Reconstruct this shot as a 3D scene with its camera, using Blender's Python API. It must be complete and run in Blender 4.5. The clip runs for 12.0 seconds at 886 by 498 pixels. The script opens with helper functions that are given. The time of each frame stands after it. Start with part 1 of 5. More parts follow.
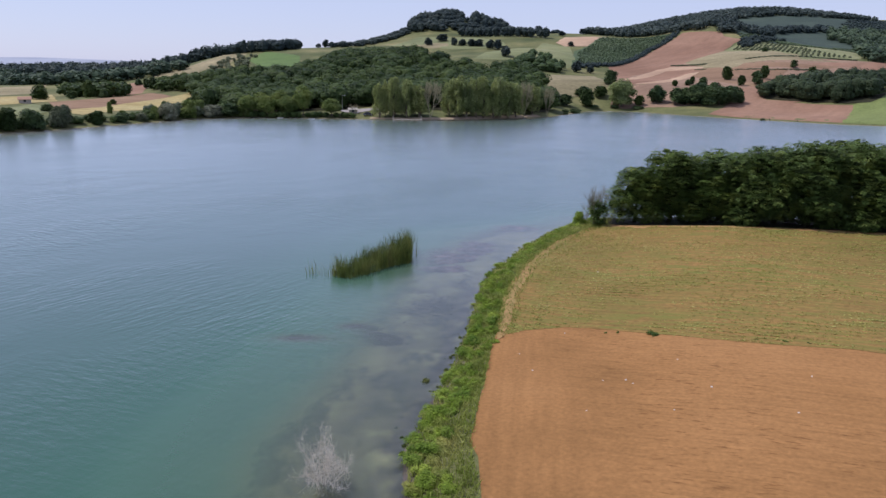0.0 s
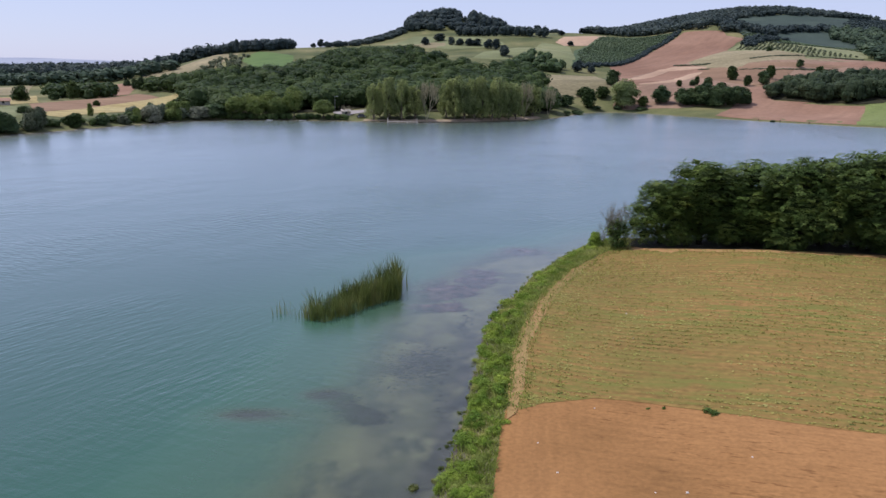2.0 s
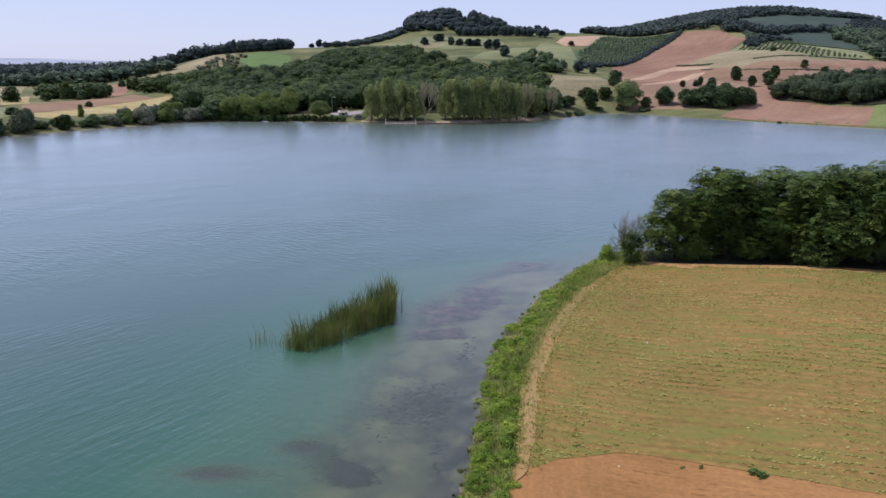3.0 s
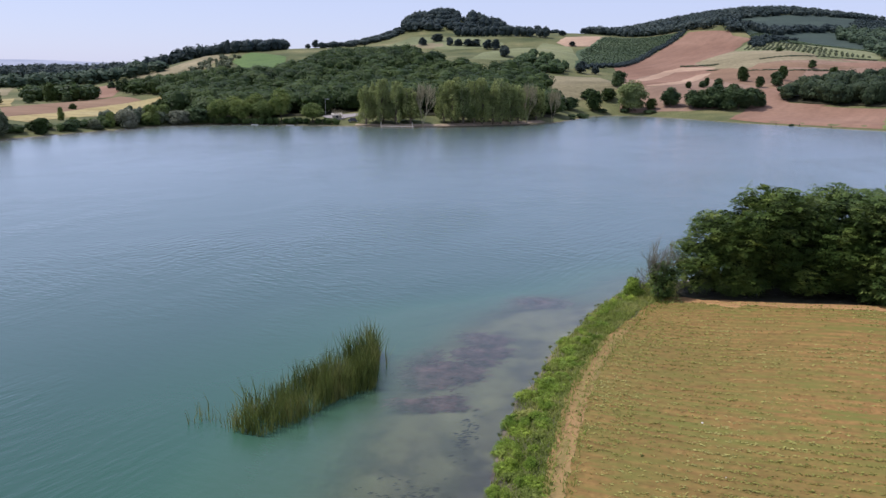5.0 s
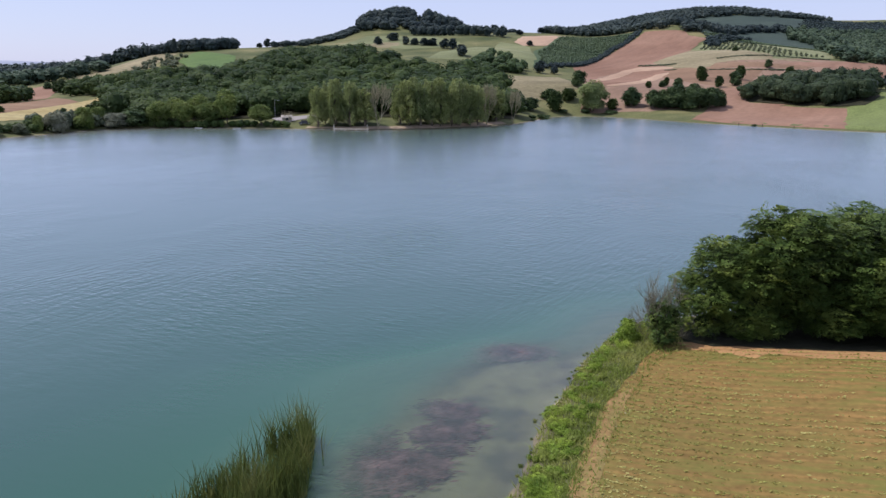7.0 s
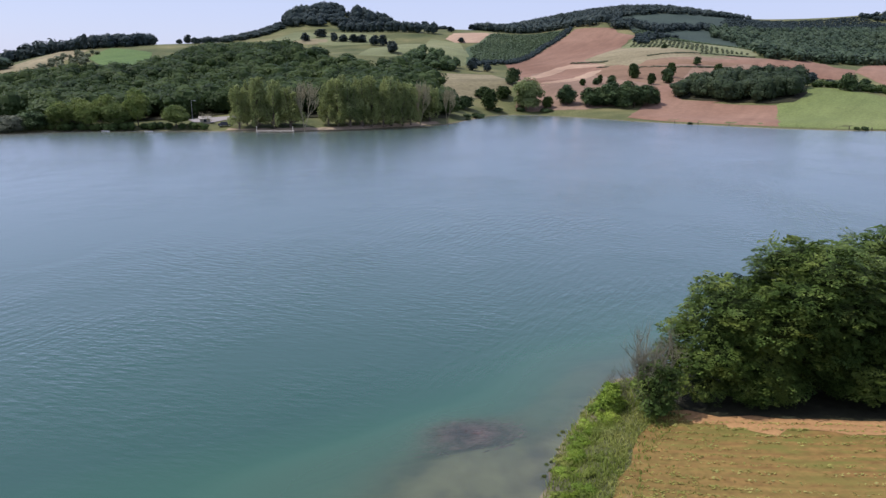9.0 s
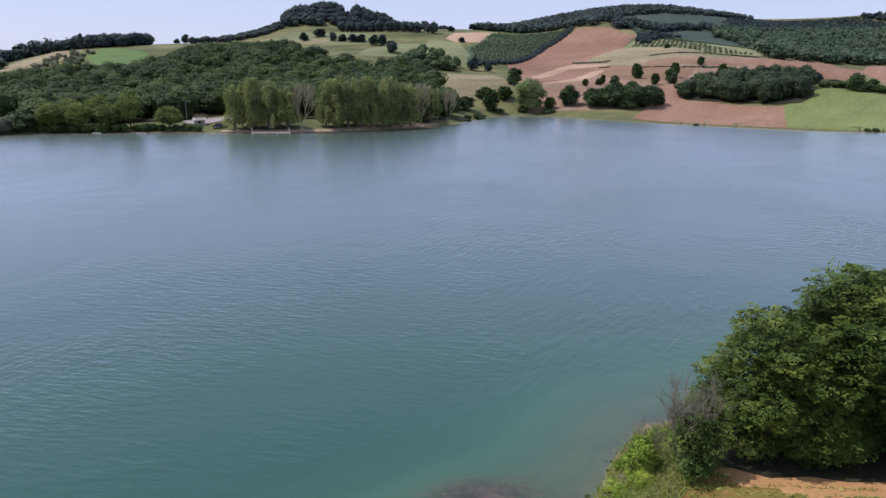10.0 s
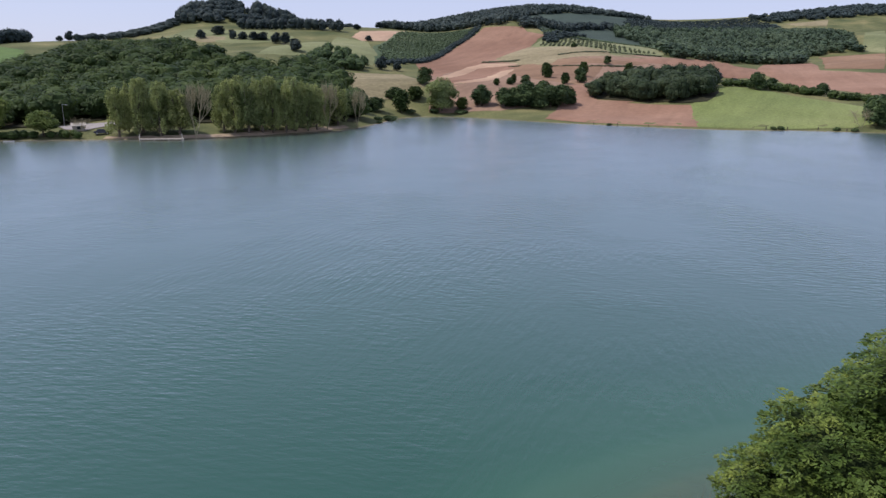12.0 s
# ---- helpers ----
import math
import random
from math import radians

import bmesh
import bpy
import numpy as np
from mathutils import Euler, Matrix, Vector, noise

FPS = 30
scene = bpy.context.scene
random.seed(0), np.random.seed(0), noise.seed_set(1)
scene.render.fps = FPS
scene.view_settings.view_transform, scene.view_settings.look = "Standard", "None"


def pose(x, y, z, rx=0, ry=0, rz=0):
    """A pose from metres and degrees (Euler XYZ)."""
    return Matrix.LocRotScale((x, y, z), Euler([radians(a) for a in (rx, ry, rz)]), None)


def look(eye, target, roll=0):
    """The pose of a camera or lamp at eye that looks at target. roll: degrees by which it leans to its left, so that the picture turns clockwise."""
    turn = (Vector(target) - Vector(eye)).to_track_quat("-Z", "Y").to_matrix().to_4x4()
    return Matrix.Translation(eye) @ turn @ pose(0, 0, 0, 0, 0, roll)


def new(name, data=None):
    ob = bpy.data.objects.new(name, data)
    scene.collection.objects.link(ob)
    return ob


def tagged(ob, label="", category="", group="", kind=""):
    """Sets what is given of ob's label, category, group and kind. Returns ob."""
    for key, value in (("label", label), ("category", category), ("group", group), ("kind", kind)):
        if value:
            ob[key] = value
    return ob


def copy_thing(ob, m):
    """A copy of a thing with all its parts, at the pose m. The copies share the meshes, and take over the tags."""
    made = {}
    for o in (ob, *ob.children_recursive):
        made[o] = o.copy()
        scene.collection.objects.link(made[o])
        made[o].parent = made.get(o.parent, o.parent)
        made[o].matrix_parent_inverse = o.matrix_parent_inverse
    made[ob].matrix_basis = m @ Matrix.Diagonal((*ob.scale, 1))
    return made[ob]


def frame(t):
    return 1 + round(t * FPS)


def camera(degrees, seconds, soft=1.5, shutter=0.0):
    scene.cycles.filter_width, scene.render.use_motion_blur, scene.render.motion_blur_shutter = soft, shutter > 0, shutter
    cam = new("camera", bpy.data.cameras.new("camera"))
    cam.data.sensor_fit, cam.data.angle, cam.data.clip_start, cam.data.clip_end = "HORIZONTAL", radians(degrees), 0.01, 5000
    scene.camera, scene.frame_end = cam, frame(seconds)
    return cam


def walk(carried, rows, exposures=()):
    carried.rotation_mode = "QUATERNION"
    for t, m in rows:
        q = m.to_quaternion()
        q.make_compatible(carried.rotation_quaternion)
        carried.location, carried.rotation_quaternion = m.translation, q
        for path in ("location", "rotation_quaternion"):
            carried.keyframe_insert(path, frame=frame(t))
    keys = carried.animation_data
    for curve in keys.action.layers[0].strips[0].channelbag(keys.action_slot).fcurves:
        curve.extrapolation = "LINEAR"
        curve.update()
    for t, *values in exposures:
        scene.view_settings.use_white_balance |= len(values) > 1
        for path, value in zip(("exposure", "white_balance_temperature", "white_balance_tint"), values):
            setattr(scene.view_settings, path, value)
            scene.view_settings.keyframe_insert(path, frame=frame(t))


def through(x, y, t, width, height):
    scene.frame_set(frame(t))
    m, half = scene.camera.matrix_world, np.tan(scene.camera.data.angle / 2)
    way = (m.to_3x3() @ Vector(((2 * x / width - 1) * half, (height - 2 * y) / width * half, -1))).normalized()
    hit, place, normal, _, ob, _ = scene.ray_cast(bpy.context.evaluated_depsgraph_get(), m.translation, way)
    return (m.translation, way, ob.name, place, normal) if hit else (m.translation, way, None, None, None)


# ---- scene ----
from mathutils.geometry import delaunay_2d_cdt

cam = camera(64.2, 12.0, soft=1.45)
EXPOSURE = 0.38
PATH = [
    (0, (1.124, -0.242, 19.961), (1.053, 19.136, 15.014), 0.54),
    (0.5, (1.127, 2.900, 19.927), (1.116, 22.280, 14.986), 0.53),
    (1, (1.169, 6.049, 19.887), (1.157, 25.427, 14.942), 0.52),
    (1.5, (1.213, 9.123, 19.844), (1.206, 28.502, 14.898), 0.51),
    (2, (1.272, 12.283, 19.798), (1.267, 31.663, 14.858), 0.51),
    (2.5, (1.342, 15.461, 19.751), (1.336, 34.843, 14.818), 0.50),
    (3, (1.363, 18.636, 19.706), (1.366, 38.019, 14.778), 0.49),
    (5, (1.643, 30.670, 19.555), (1.674, 50.061, 14.656), 0.46),
    (5.5, (1.758, 33.627, 19.530), (1.797, 53.021, 14.642), 0.45),
    (6, (1.856, 36.587, 19.511), (1.897, 55.981, 14.623), 0.44),
    (6.5, (1.964, 39.593, 19.498), (2.322, 58.984, 14.611), 0.43),
    (7, (2.047, 42.499, 19.492), (3.223, 61.855, 14.596), 0.42),
    (7.5, (2.171, 45.536, 19.493), (4.346, 64.805, 14.596), 0.42),
    (7.7, (2.275, 46.790, 19.495), (4.828, 66.012, 14.594), 0.41),
    (8.15, (2.530, 49.520, 19.510), (5.470, 68.674, 14.565), 0.41),
    (9.5, (3.448, 57.681, 19.557), (6.444, 76.825, 14.606), 0.38),
    (10, (3.838, 60.688, 19.586), (6.832, 79.832, 14.634), 0.38),
    (10.5, (4.262, 63.788, 19.619), (7.320, 82.921, 14.662), 0.37),
    (11, (4.768, 66.827, 19.655), (8.350, 85.870, 14.702), 0.36),
    (11.5, (5.199, 69.800, 19.692), (9.804, 88.620, 14.730), 0.35),
    (12, (5.658, 72.666, 19.729), (11.046, 91.275, 14.765), 0.34),
]
walk(cam, [(t, look(eye, target, roll)) for t, eye, target, roll in PATH], [(0, EXPOSURE - 0.1, 6300, 15), (5, EXPOSURE, 6300, 15), (9, EXPOSURE, 6300, 15), (12, EXPOSURE - 0.06, 6480, 15)])

# ---- light ----
world = bpy.data.worlds.new("sky")
scene.world = world
world.use_nodes = True
sky = world.node_tree.nodes.new("ShaderNodeTexSky")
sky.sky_type, sky.sun_disc = "NISHITA", False
sky.sun_elevation, sky.sun_rotation = radians(59.2), radians(-77.6)
sky.altitude, sky.air_density, sky.dust_density, sky.ozone_density = 300, 1.0, 0.6, 1.5
haze = world.node_tree.nodes.new("ShaderNodeMix")  # thin bright summer haze over the whole sky
haze.data_type = "RGBA"
haze.inputs[0].default_value, haze.inputs[7].default_value = 0.8, (2.72, 2.99, 4.28, 1)
world.node_tree.links.new(sky.outputs[0], haze.inputs[6])
world.node_tree.links.new(haze.outputs[2], world.node_tree.nodes["Background"].inputs[0])
world.node_tree.nodes["Background"].inputs[1].default_value = 0.15
sun = new("sun", bpy.data.lights.new("sun", "SUN"))
sun.data.energy, sun.data.angle, sun.data.color = 2.7, radians(0.6), (1.0, 0.95, 0.88)
sun.matrix_world = look((-50, 11, 86), (0, 0, 0))


# ---- materials ----
def nodes_of(name):
    m = bpy.data.materials.new(name)
    m.use_nodes = True
    t = m.node_tree
    return m, t, t.nodes["Principled BSDF"]


def add(t, kind, **values):
    n = t.nodes.new(kind)
    for key, v in values.items():
        n.inputs[key.replace("_", " ")].default_value = v
    return n


def ramp(t, source, stops):
    r = t.nodes.new("ShaderNodeValToRGB")
    while len(r.color_ramp.elements) < len(stops):
        r.color_ramp.elements.new(0.5)
    for e, (p, c) in zip(r.color_ramp.elements, stops):
        e.position, e.color = p, (*c, 1)
    t.links.new(source, r.inputs[0])
    return r.outputs[0]


def blend(t, mode, fac, a, b):
    n = t.nodes.new("ShaderNodeMix")
    n.data_type, n.blend_type = "RGBA", mode
    for socket, v in ((n.inputs[0], fac), (n.inputs[6], a), (n.inputs[7], b)):
        if hasattr(v, "links"):
            t.links.new(v, socket)
        else:
            socket.default_value = v if not isinstance(v, tuple) or len(v) == 4 else (*v, 1)
    return n.outputs[2]


def noise_of(t, scale, detail=4, stretch=None, turn=0.0, rough=0.55):
    """Noise in world metres: scale in repeats a metre, stretched and turned about z."""
    g, m, n = t.nodes.new("ShaderNodeNewGeometry"), t.nodes.new("ShaderNodeMapping"), t.nodes.new("ShaderNodeTexNoise")
    m.vector_type = "TEXTURE"
    m.inputs["Rotation"].default_value[2] = turn
    m.inputs["Scale"].default_value = stretch or (1, 1, 1)
    n.inputs["Scale"].default_value, n.inputs["Detail"].default_value, n.inputs["Roughness"].default_value = scale, detail, rough
    t.links.new(g.outputs["Position"], m.inputs[0])
    t.links.new(m.outputs[0], n.inputs[0])
    return n.outputs["Fac"]


def bump_of(t, height, strength, distance, principled):
    b = add(t, "ShaderNodeBump", Strength=strength, Distance=distance)
    t.links.new(height, b.inputs["Height"])
    t.links.new(b.outputs[0], principled.inputs["Normal"])
    return b


def soil(name, dark, mid, light, turn=0.0, row=3.0, grain=2.5, patch=0.05, relief=0.08, green=None, streaky=0.5, long=14, rows=0.0, clod=0.55, clod_shadows=0.0, headland=None):
    """Tilled earth or stubble: broad patches, streaks along the rows and clods; green: sparse growth along the rows."""
    m, t, p = nodes_of(name)
    streak = noise_of(t, 1.0 / row, 5, (long, 1, 1), turn)
    patches = noise_of(t, patch, 4)
    inland = None
    if headland:  # beside the bank the soil was turned along the bank, with wheel marks
        geo, sep, span = t.nodes.new("ShaderNodeNewGeometry"), t.nodes.new("ShaderNodeSeparateXYZ"), add(t, "ShaderNodeMapRange")
        shift = t.nodes.new("ShaderNodeMath")
        shift.operation = "MULTIPLY_ADD"
        shift.inputs[1].default_value = 6.0
        t.links.new(noise_of(t, 0.25, 3), shift.inputs[0])
        t.links.new(geo.outputs["Position"], sep.inputs[0])
        t.links.new(sep.outputs[0], shift.inputs[2])
        span.inputs["From Min"].default_value, span.inputs["From Max"].default_value = headland[0] + 2, headland[1] + 4
        t.links.new(shift.outputs[0], span.inputs[0])
        inland = span.outputs[0]
        streak = blend(t, "MIX", inland, noise_of(t, 1.5, 4, (12, 1, 1), 1.44, 0.6), streak)
    grains = noise_of(t, grain, 6)
    c = ramp(t, patches, [(0.32, dark), (0.5, mid), (0.68, light)])
    c = blend(t, "OVERLAY", streaky, c, ramp(t, streak, [(0.3, (0.3, 0.3, 0.3)), (0.7, (0.66, 0.66, 0.66))]))
    c = blend(t, "OVERLAY", clod, c, ramp(t, grains, [(0.3, (0.3, 0.3, 0.3)), (0.7, (0.7, 0.7, 0.7))]))
    if clod_shadows:  # shadows of the clods, painted into the colour as short dark strokes
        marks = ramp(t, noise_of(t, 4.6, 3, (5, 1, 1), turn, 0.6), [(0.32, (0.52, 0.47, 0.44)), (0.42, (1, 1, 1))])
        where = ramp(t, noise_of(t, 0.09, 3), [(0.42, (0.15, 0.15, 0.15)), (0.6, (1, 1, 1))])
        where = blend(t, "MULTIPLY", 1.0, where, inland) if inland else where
        c = blend(t, "MULTIPLY", blend(t, "MULTIPLY", 1.0, where, (clod_shadows, clod_shadows, clod_shadows)), c, marks)
    if rows:
        geo, mp, wave = t.nodes.new("ShaderNodeNewGeometry"), t.nodes.new("ShaderNodeMapping"), t.nodes.new("ShaderNodeTexWave")
        mp.vector_type = "TEXTURE"
        mp.inputs["Rotation"].default_value[2] = turn
        wave.bands_direction = "Y"
        for key, v in (("Scale", 0.314 / rows), ("Distortion", 1.6), ("Detail", 4), ("Detail Scale", 1.2)):
            wave.inputs[key].default_value = v
        t.links.new(geo.outputs["Position"], mp.inputs[0])
        t.links.new(mp.outputs[0], wave.inputs[0])
        c = blend(t, "OVERLAY", 0.2, c, ramp(t, wave.outputs["Fac"], [(0.15, (0.3, 0.32, 0.3)), (0.8, (0.62, 0.62, 0.6))]))
    if green:
        g = noise_of(t, 1.6, 6, (6, 1, 1), turn, 0.7)
        wide = noise_of(t, 0.07, 3, (2.5, 1, 1), turn)
        both = blend(t, "MULTIPLY", 1.0, ramp(t, g, [(0.42, (0, 0, 0)), (0.6, (1, 1, 1))]), ramp(t, wide, [(0.35, (0.32, 0.32, 0.32)), (0.62, (1, 1, 1))]))
        c = blend(t, "MIX", both, c, green)
    t.links.new(c, p.inputs["Base Color"])
    p.inputs["Roughness"].default_value = 0.95
    p.inputs["Specular IOR Level"].default_value = 0.15
    bump_of(t, blend(t, "MIX", 0.5, streak, grains), 0.7, relief, p)
    return m


def grassy(name, dark, light, dry, patch=0.03, turn=0.3):
    m, t, p = nodes_of(name)
    c = ramp(t, noise_of(t, patch, 5), [(0.3, dark), (0.55, light), (0.72, dry)])
    c = blend(t, "OVERLAY", 0.6, c, ramp(t, noise_of(t, 1.2, 6), [(0.3, (0.3, 0.3, 0.3)), (0.7, (0.7, 0.7, 0.7))]))
    c = blend(t, "OVERLAY", 0.35, c, ramp(t, noise_of(t, 0.25, 3, (12, 1, 1), turn), [(0.3, (0.35, 0.35, 0.35)), (0.7, (0.65, 0.65, 0.65))]))
    t.links.new(c, p.inputs["Base Color"])
    p.inputs["Roughness"].default_value = 0.9
    p.inputs["Specular IOR Level"].default_value = 0.2
    bump_of(t, noise_of(t, 1.5, 6), 0.8, 0.12, p)
    return m


def foliage(name, dark, mid, light, through=0.3, size=0.25, rough=0.55, vary=0.55):
    """Leaves: each leaf and each clump differs; part of the light shines through."""
    m, t, p = nodes_of(name)
    g, o = t.nodes.new("ShaderNodeNewGeometry"), t.nodes.new("ShaderNodeObjectInfo")
    c = ramp(t, noise_of(t, size, 3), [(0.32, dark), (0.5, mid), (0.7, light)])
    c = blend(t, "OVERLAY", vary, c, ramp(t, g.outputs["Random Per Island"], [(0.0, (0.26, 0.26, 0.26)), (1.0, (0.74, 0.74, 0.7))]))
    c = blend(t, "OVERLAY", 0.5, c, ramp(t, o.outputs["Random"], [(0.0, (0.36, 0.4, 0.4)), (1.0, (0.66, 0.62, 0.5))]))
    t.links.new(c, p.inputs["Base Color"])
    p.inputs["Roughness"].default_value = rough
    p.inputs["Specular IOR Level"].default_value = 0.12
    tr, mix = t.nodes.new("ShaderNodeBsdfTranslucent"), t.nodes.new("ShaderNodeMixShader")
    t.links.new(c, tr.inputs[0])
    mix.inputs[0].default_value = through
    t.links.new(p.outputs[0], mix.inputs[1])
    t.links.new(tr.outputs[0], mix.inputs[2])
    t.links.new(mix.outputs[0], t.nodes["Material Output"].inputs[0])
    return m


def plain(name, dark, light, rough=0.8, scale=3.0, metal=0.0, relief=0.02):
    m, t, p = nodes_of(name)
    n = noise_of(t, scale, 5)
    t.links.new(ramp(t, n, [(0.3, dark), (0.7, light)]), p.inputs["Base Color"])
    p.inputs["Roughness"].default_value, p.inputs["Metallic"].default_value = rough, metal
    bump_of(t, n, 0.5, relief, p)
    return m


def lake_water():
    """Turbid water: a body colour that hides the bed as the depth grows, under a rippled reflecting surface."""
    m, t, p = nodes_of("lake_water")
    t.nodes.remove(p)
    depth = t.nodes.new("ShaderNodeAttribute")
    depth.attribute_name = "depth"
    body, clear, mixed = (t.nodes.new("ShaderNodeBsdfDiffuse"), t.nodes.new("ShaderNodeBsdfTransparent"), t.nodes.new("ShaderNodeMixShader"))
    tone = ramp(t, noise_of(t, 0.02, 3), [(0.35, (0.022, 0.08, 0.053)), (0.65, (0.027, 0.093, 0.059))])
    silt = ramp(t, depth.outputs["Fac"], [(0.0, (0.2, 0.2, 0.13)), (0.12, (0.115, 0.15, 0.084)), (0.25, (0.066, 0.142, 0.086)), (0.55, (0.026, 0.095, 0.058)), (1.0, (0.014, 0.068, 0.048))])
    t.links.new(blend(t, "MIX", 0.7, tone, silt), body.inputs[0])
    clear.inputs[0].default_value = (0.75, 0.86, 0.8, 1)
    t.links.new(ramp(t, depth.outputs["Fac"], [(0.0, (0.06, 0.06, 0.06)), (0.08, (0.3, 0.3, 0.3)), (0.2, (0.72, 0.72, 0.72)), (0.45, (1, 1, 1))]), mixed.inputs[0])
    t.links.new(clear.outputs[0], mixed.inputs[1])
    t.links.new(body.outputs[0], mixed.inputs[2])
    gloss, fres, top = t.nodes.new("ShaderNodeBsdfGlossy"), t.nodes.new("ShaderNodeFresnel"), t.nodes.new("ShaderNodeMixShader")
    fres.inputs[0].default_value, gloss.inputs["Roughness"].default_value = 1.33, 0.245
    gloss.inputs["Color"].default_value = (0.955, 0.98, 1.0, 1)
    gusts = ramp(t, noise_of(t, 0.032, 3, (1.6, 1, 1), 1.2), [(0.44, (0.1, 0.1, 0.1)), (0.62, (1, 1, 1))])
    swell = ramp(t, noise_of(t, 0.026, 3, (1.4, 1, 1), 0.4), [(0.48, (0.02, 0.02, 0.02)), (0.66, (0.7, 0.7, 0.7))])
    waves = blend(t, "MIX", 0.5, noise_of(t, 2.0, 2.5, (3.2, 1, 1), 2.85), noise_of(t, 1.5, 2.5, (3, 1, 1), 2.45))
    waves = blend(t, "MULTIPLY", 1.0, waves, gusts)
    waves = blend(t, "ADD", 1.0, waves, blend(t, "MULTIPLY", 1.0, noise_of(t, 1.6, 2, (3.4, 1, 1), 0.95), swell))
    waves = blend(t, "MULTIPLY", 1.0, waves, ramp(t, depth.outputs["Fac"], [(0.1, (0.25, 0.25, 0.25)), (0.7, (1, 1, 1))]))  # calm over the shallows
    b = add(t, "ShaderNodeBump", Strength=1.0, Distance=0.115)
    t.links.new(waves, b.inputs["Height"])
    t.links.new(b.outputs[0], gloss.inputs["Normal"])
    calm = add(t, "ShaderNodeBump", Strength=1.0, Distance=0.16)
    t.links.new(waves, calm.inputs["Height"])
    t.links.new(calm.outputs[0], fres.inputs["Normal"])
    # unseen wavelets add gloss close by and take some away at a glancing view
    sheen = ramp(t, fres.outputs[0], [(0.0, (0, 0, 0)), (0.26, (0.4, 0.4, 0.4)), (0.6, (0.75, 0.75, 0.75)), (1.0, (0.85, 0.85, 0.85))])
    t.links.new(sheen, top.inputs[0])
    t.links.new(mixed.outputs[0], top.inputs[1])
    t.links.new(gloss.outputs[0], top.inputs[2])
    t.links.new(top.outputs[0], t.nodes["Material Output"].inputs[0])
    return m


def ground_mat():
    """Meadow on land, silt and sand below the waterline."""
    m = grassy("meadow_and_bed", (0.06, 0.077, 0.028), (0.135, 0.14, 0.056), (0.235, 0.205, 0.095))
    t = m.node_tree
    p = t.nodes["Principled BSDF"]
    meadow = p.inputs["Base Color"].links[0].from_socket
    g, sep = t.nodes.new("ShaderNodeNewGeometry"), t.nodes.new("ShaderNodeSeparateXYZ")
    t.links.new(g.outputs["Position"], sep.inputs[0])
    sand = ramp(t, noise_of(t, 0.2, 5), [(0.36, (0.13, 0.115, 0.09)), (0.48, (0.27, 0.225, 0.14)), (0.7, (0.39, 0.32, 0.2))])
    silt = ramp(t, noise_of(t, 0.6, 5), [(0.35, (0.05, 0.042, 0.042)), (0.65, (0.13, 0.105, 0.1))])
    low = add(t, "ShaderNodeMapRange")
    low.inputs["From Min"].default_value, low.inputs["From Max"].default_value = -0.42, -0.12
    t.links.new(sep.outputs[2], low.inputs[0])
    south = add(t, "ShaderNodeMapRange")  # the silt lies thick along the southern part of the bank
    south.inputs["From Min"].default_value, south.inputs["From Max"].default_value = 72.0, 60.0
    south.inputs["To Min"].default_value = 0.3
    t.links.new(sep.outputs[1], south.inputs[0])
    bed = blend(t, "MIX", blend(t, "MULTIPLY", 1.0, blend(t, "MULTIPLY", 1.0, low.outputs[0], south.outputs[0]), ramp(t, noise_of(t, 0.35, 4), [(0.28, (0, 0, 0)), (0.5, (1, 1, 1))])), sand, silt)
    mud = ramp(t, noise_of(t, 0.2, 4, (0.6, 1, 1), 0.2), [(0.5, (0, 0, 0)), (0.62, (0.85, 0.85, 0.85))])
    bed = blend(t, "MIX", blend(t, "MULTIPLY", 1.0, mud, south.outputs[0]), bed, ramp(t, noise_of(t, 1.5, 4), [(0.35, (0.035, 0.034, 0.036)), (0.65, (0.075, 0.068, 0.07))]))
    span = add(t, "ShaderNodeMapRange")
    span.inputs["From Min"].default_value, span.inputs["From Max"].default_value = 0.0, 0.14
    t.links.new(sep.outputs[2], span.inputs[0])
    t.links.new(blend(t, "MIX", span.outputs[0], bed, meadow), p.inputs["Base Color"])
    return m


WATER = lake_water()
GROUND = ground_mat()
RED_SOIL = soil("red_ploughed_soil", (0.22, 0.112, 0.041), (0.288, 0.146, 0.055), (0.325, 0.168, 0.066), turn=-0.4, row=0.26, grain=4, patch=0.07, relief=0.07, streaky=0.3, long=50, clod=0.36, clod_shadows=0.8, headland=(7.2, 10.2))
ORANGE_SOIL = soil("bare_orange_soil", (0.32, 0.18, 0.078), (0.39, 0.22, 0.095), (0.44, 0.26, 0.12), turn=-0.4, row=0.3, grain=4, relief=0.06, streaky=0.35, long=30, clod=0.35)
STUBBLE = soil("stubble_with_green_rows", (0.185, 0.121, 0.04), (0.225, 0.142, 0.047), (0.28, 0.158, 0.057), turn=-0.4, row=0.35, grain=2.5, relief=0.1, rows=0.75, long=30, streaky=0.4, green=(0.152, 0.156, 0.038))
FAR_RED = soil("distant_red_soil", (0.215, 0.122, 0.08), (0.258, 0.152, 0.102), (0.305, 0.188, 0.128), turn=0.9, row=5, grain=0.5, patch=0.015, relief=0.05, streaky=0.3, long=25, clod=0.25)
FAR_PINK = soil("distant_pale_pink_soil", (0.36, 0.235, 0.155), (0.41, 0.28, 0.19), (0.46, 0.33, 0.22), turn=0.9, row=5, grain=0.5, patch=0.015, relief=0.05, streaky=0.3, long=25, clod=0.25)
FAR_PALE_RED = soil("distant_pale_red_soil", (0.225, 0.146, 0.1), (0.268, 0.178, 0.122), (0.308, 0.21, 0.146), turn=0.9, row=5, grain=0.5, patch=0.015, relief=0.05, streaky=0.3, long=25, clod=0.25)
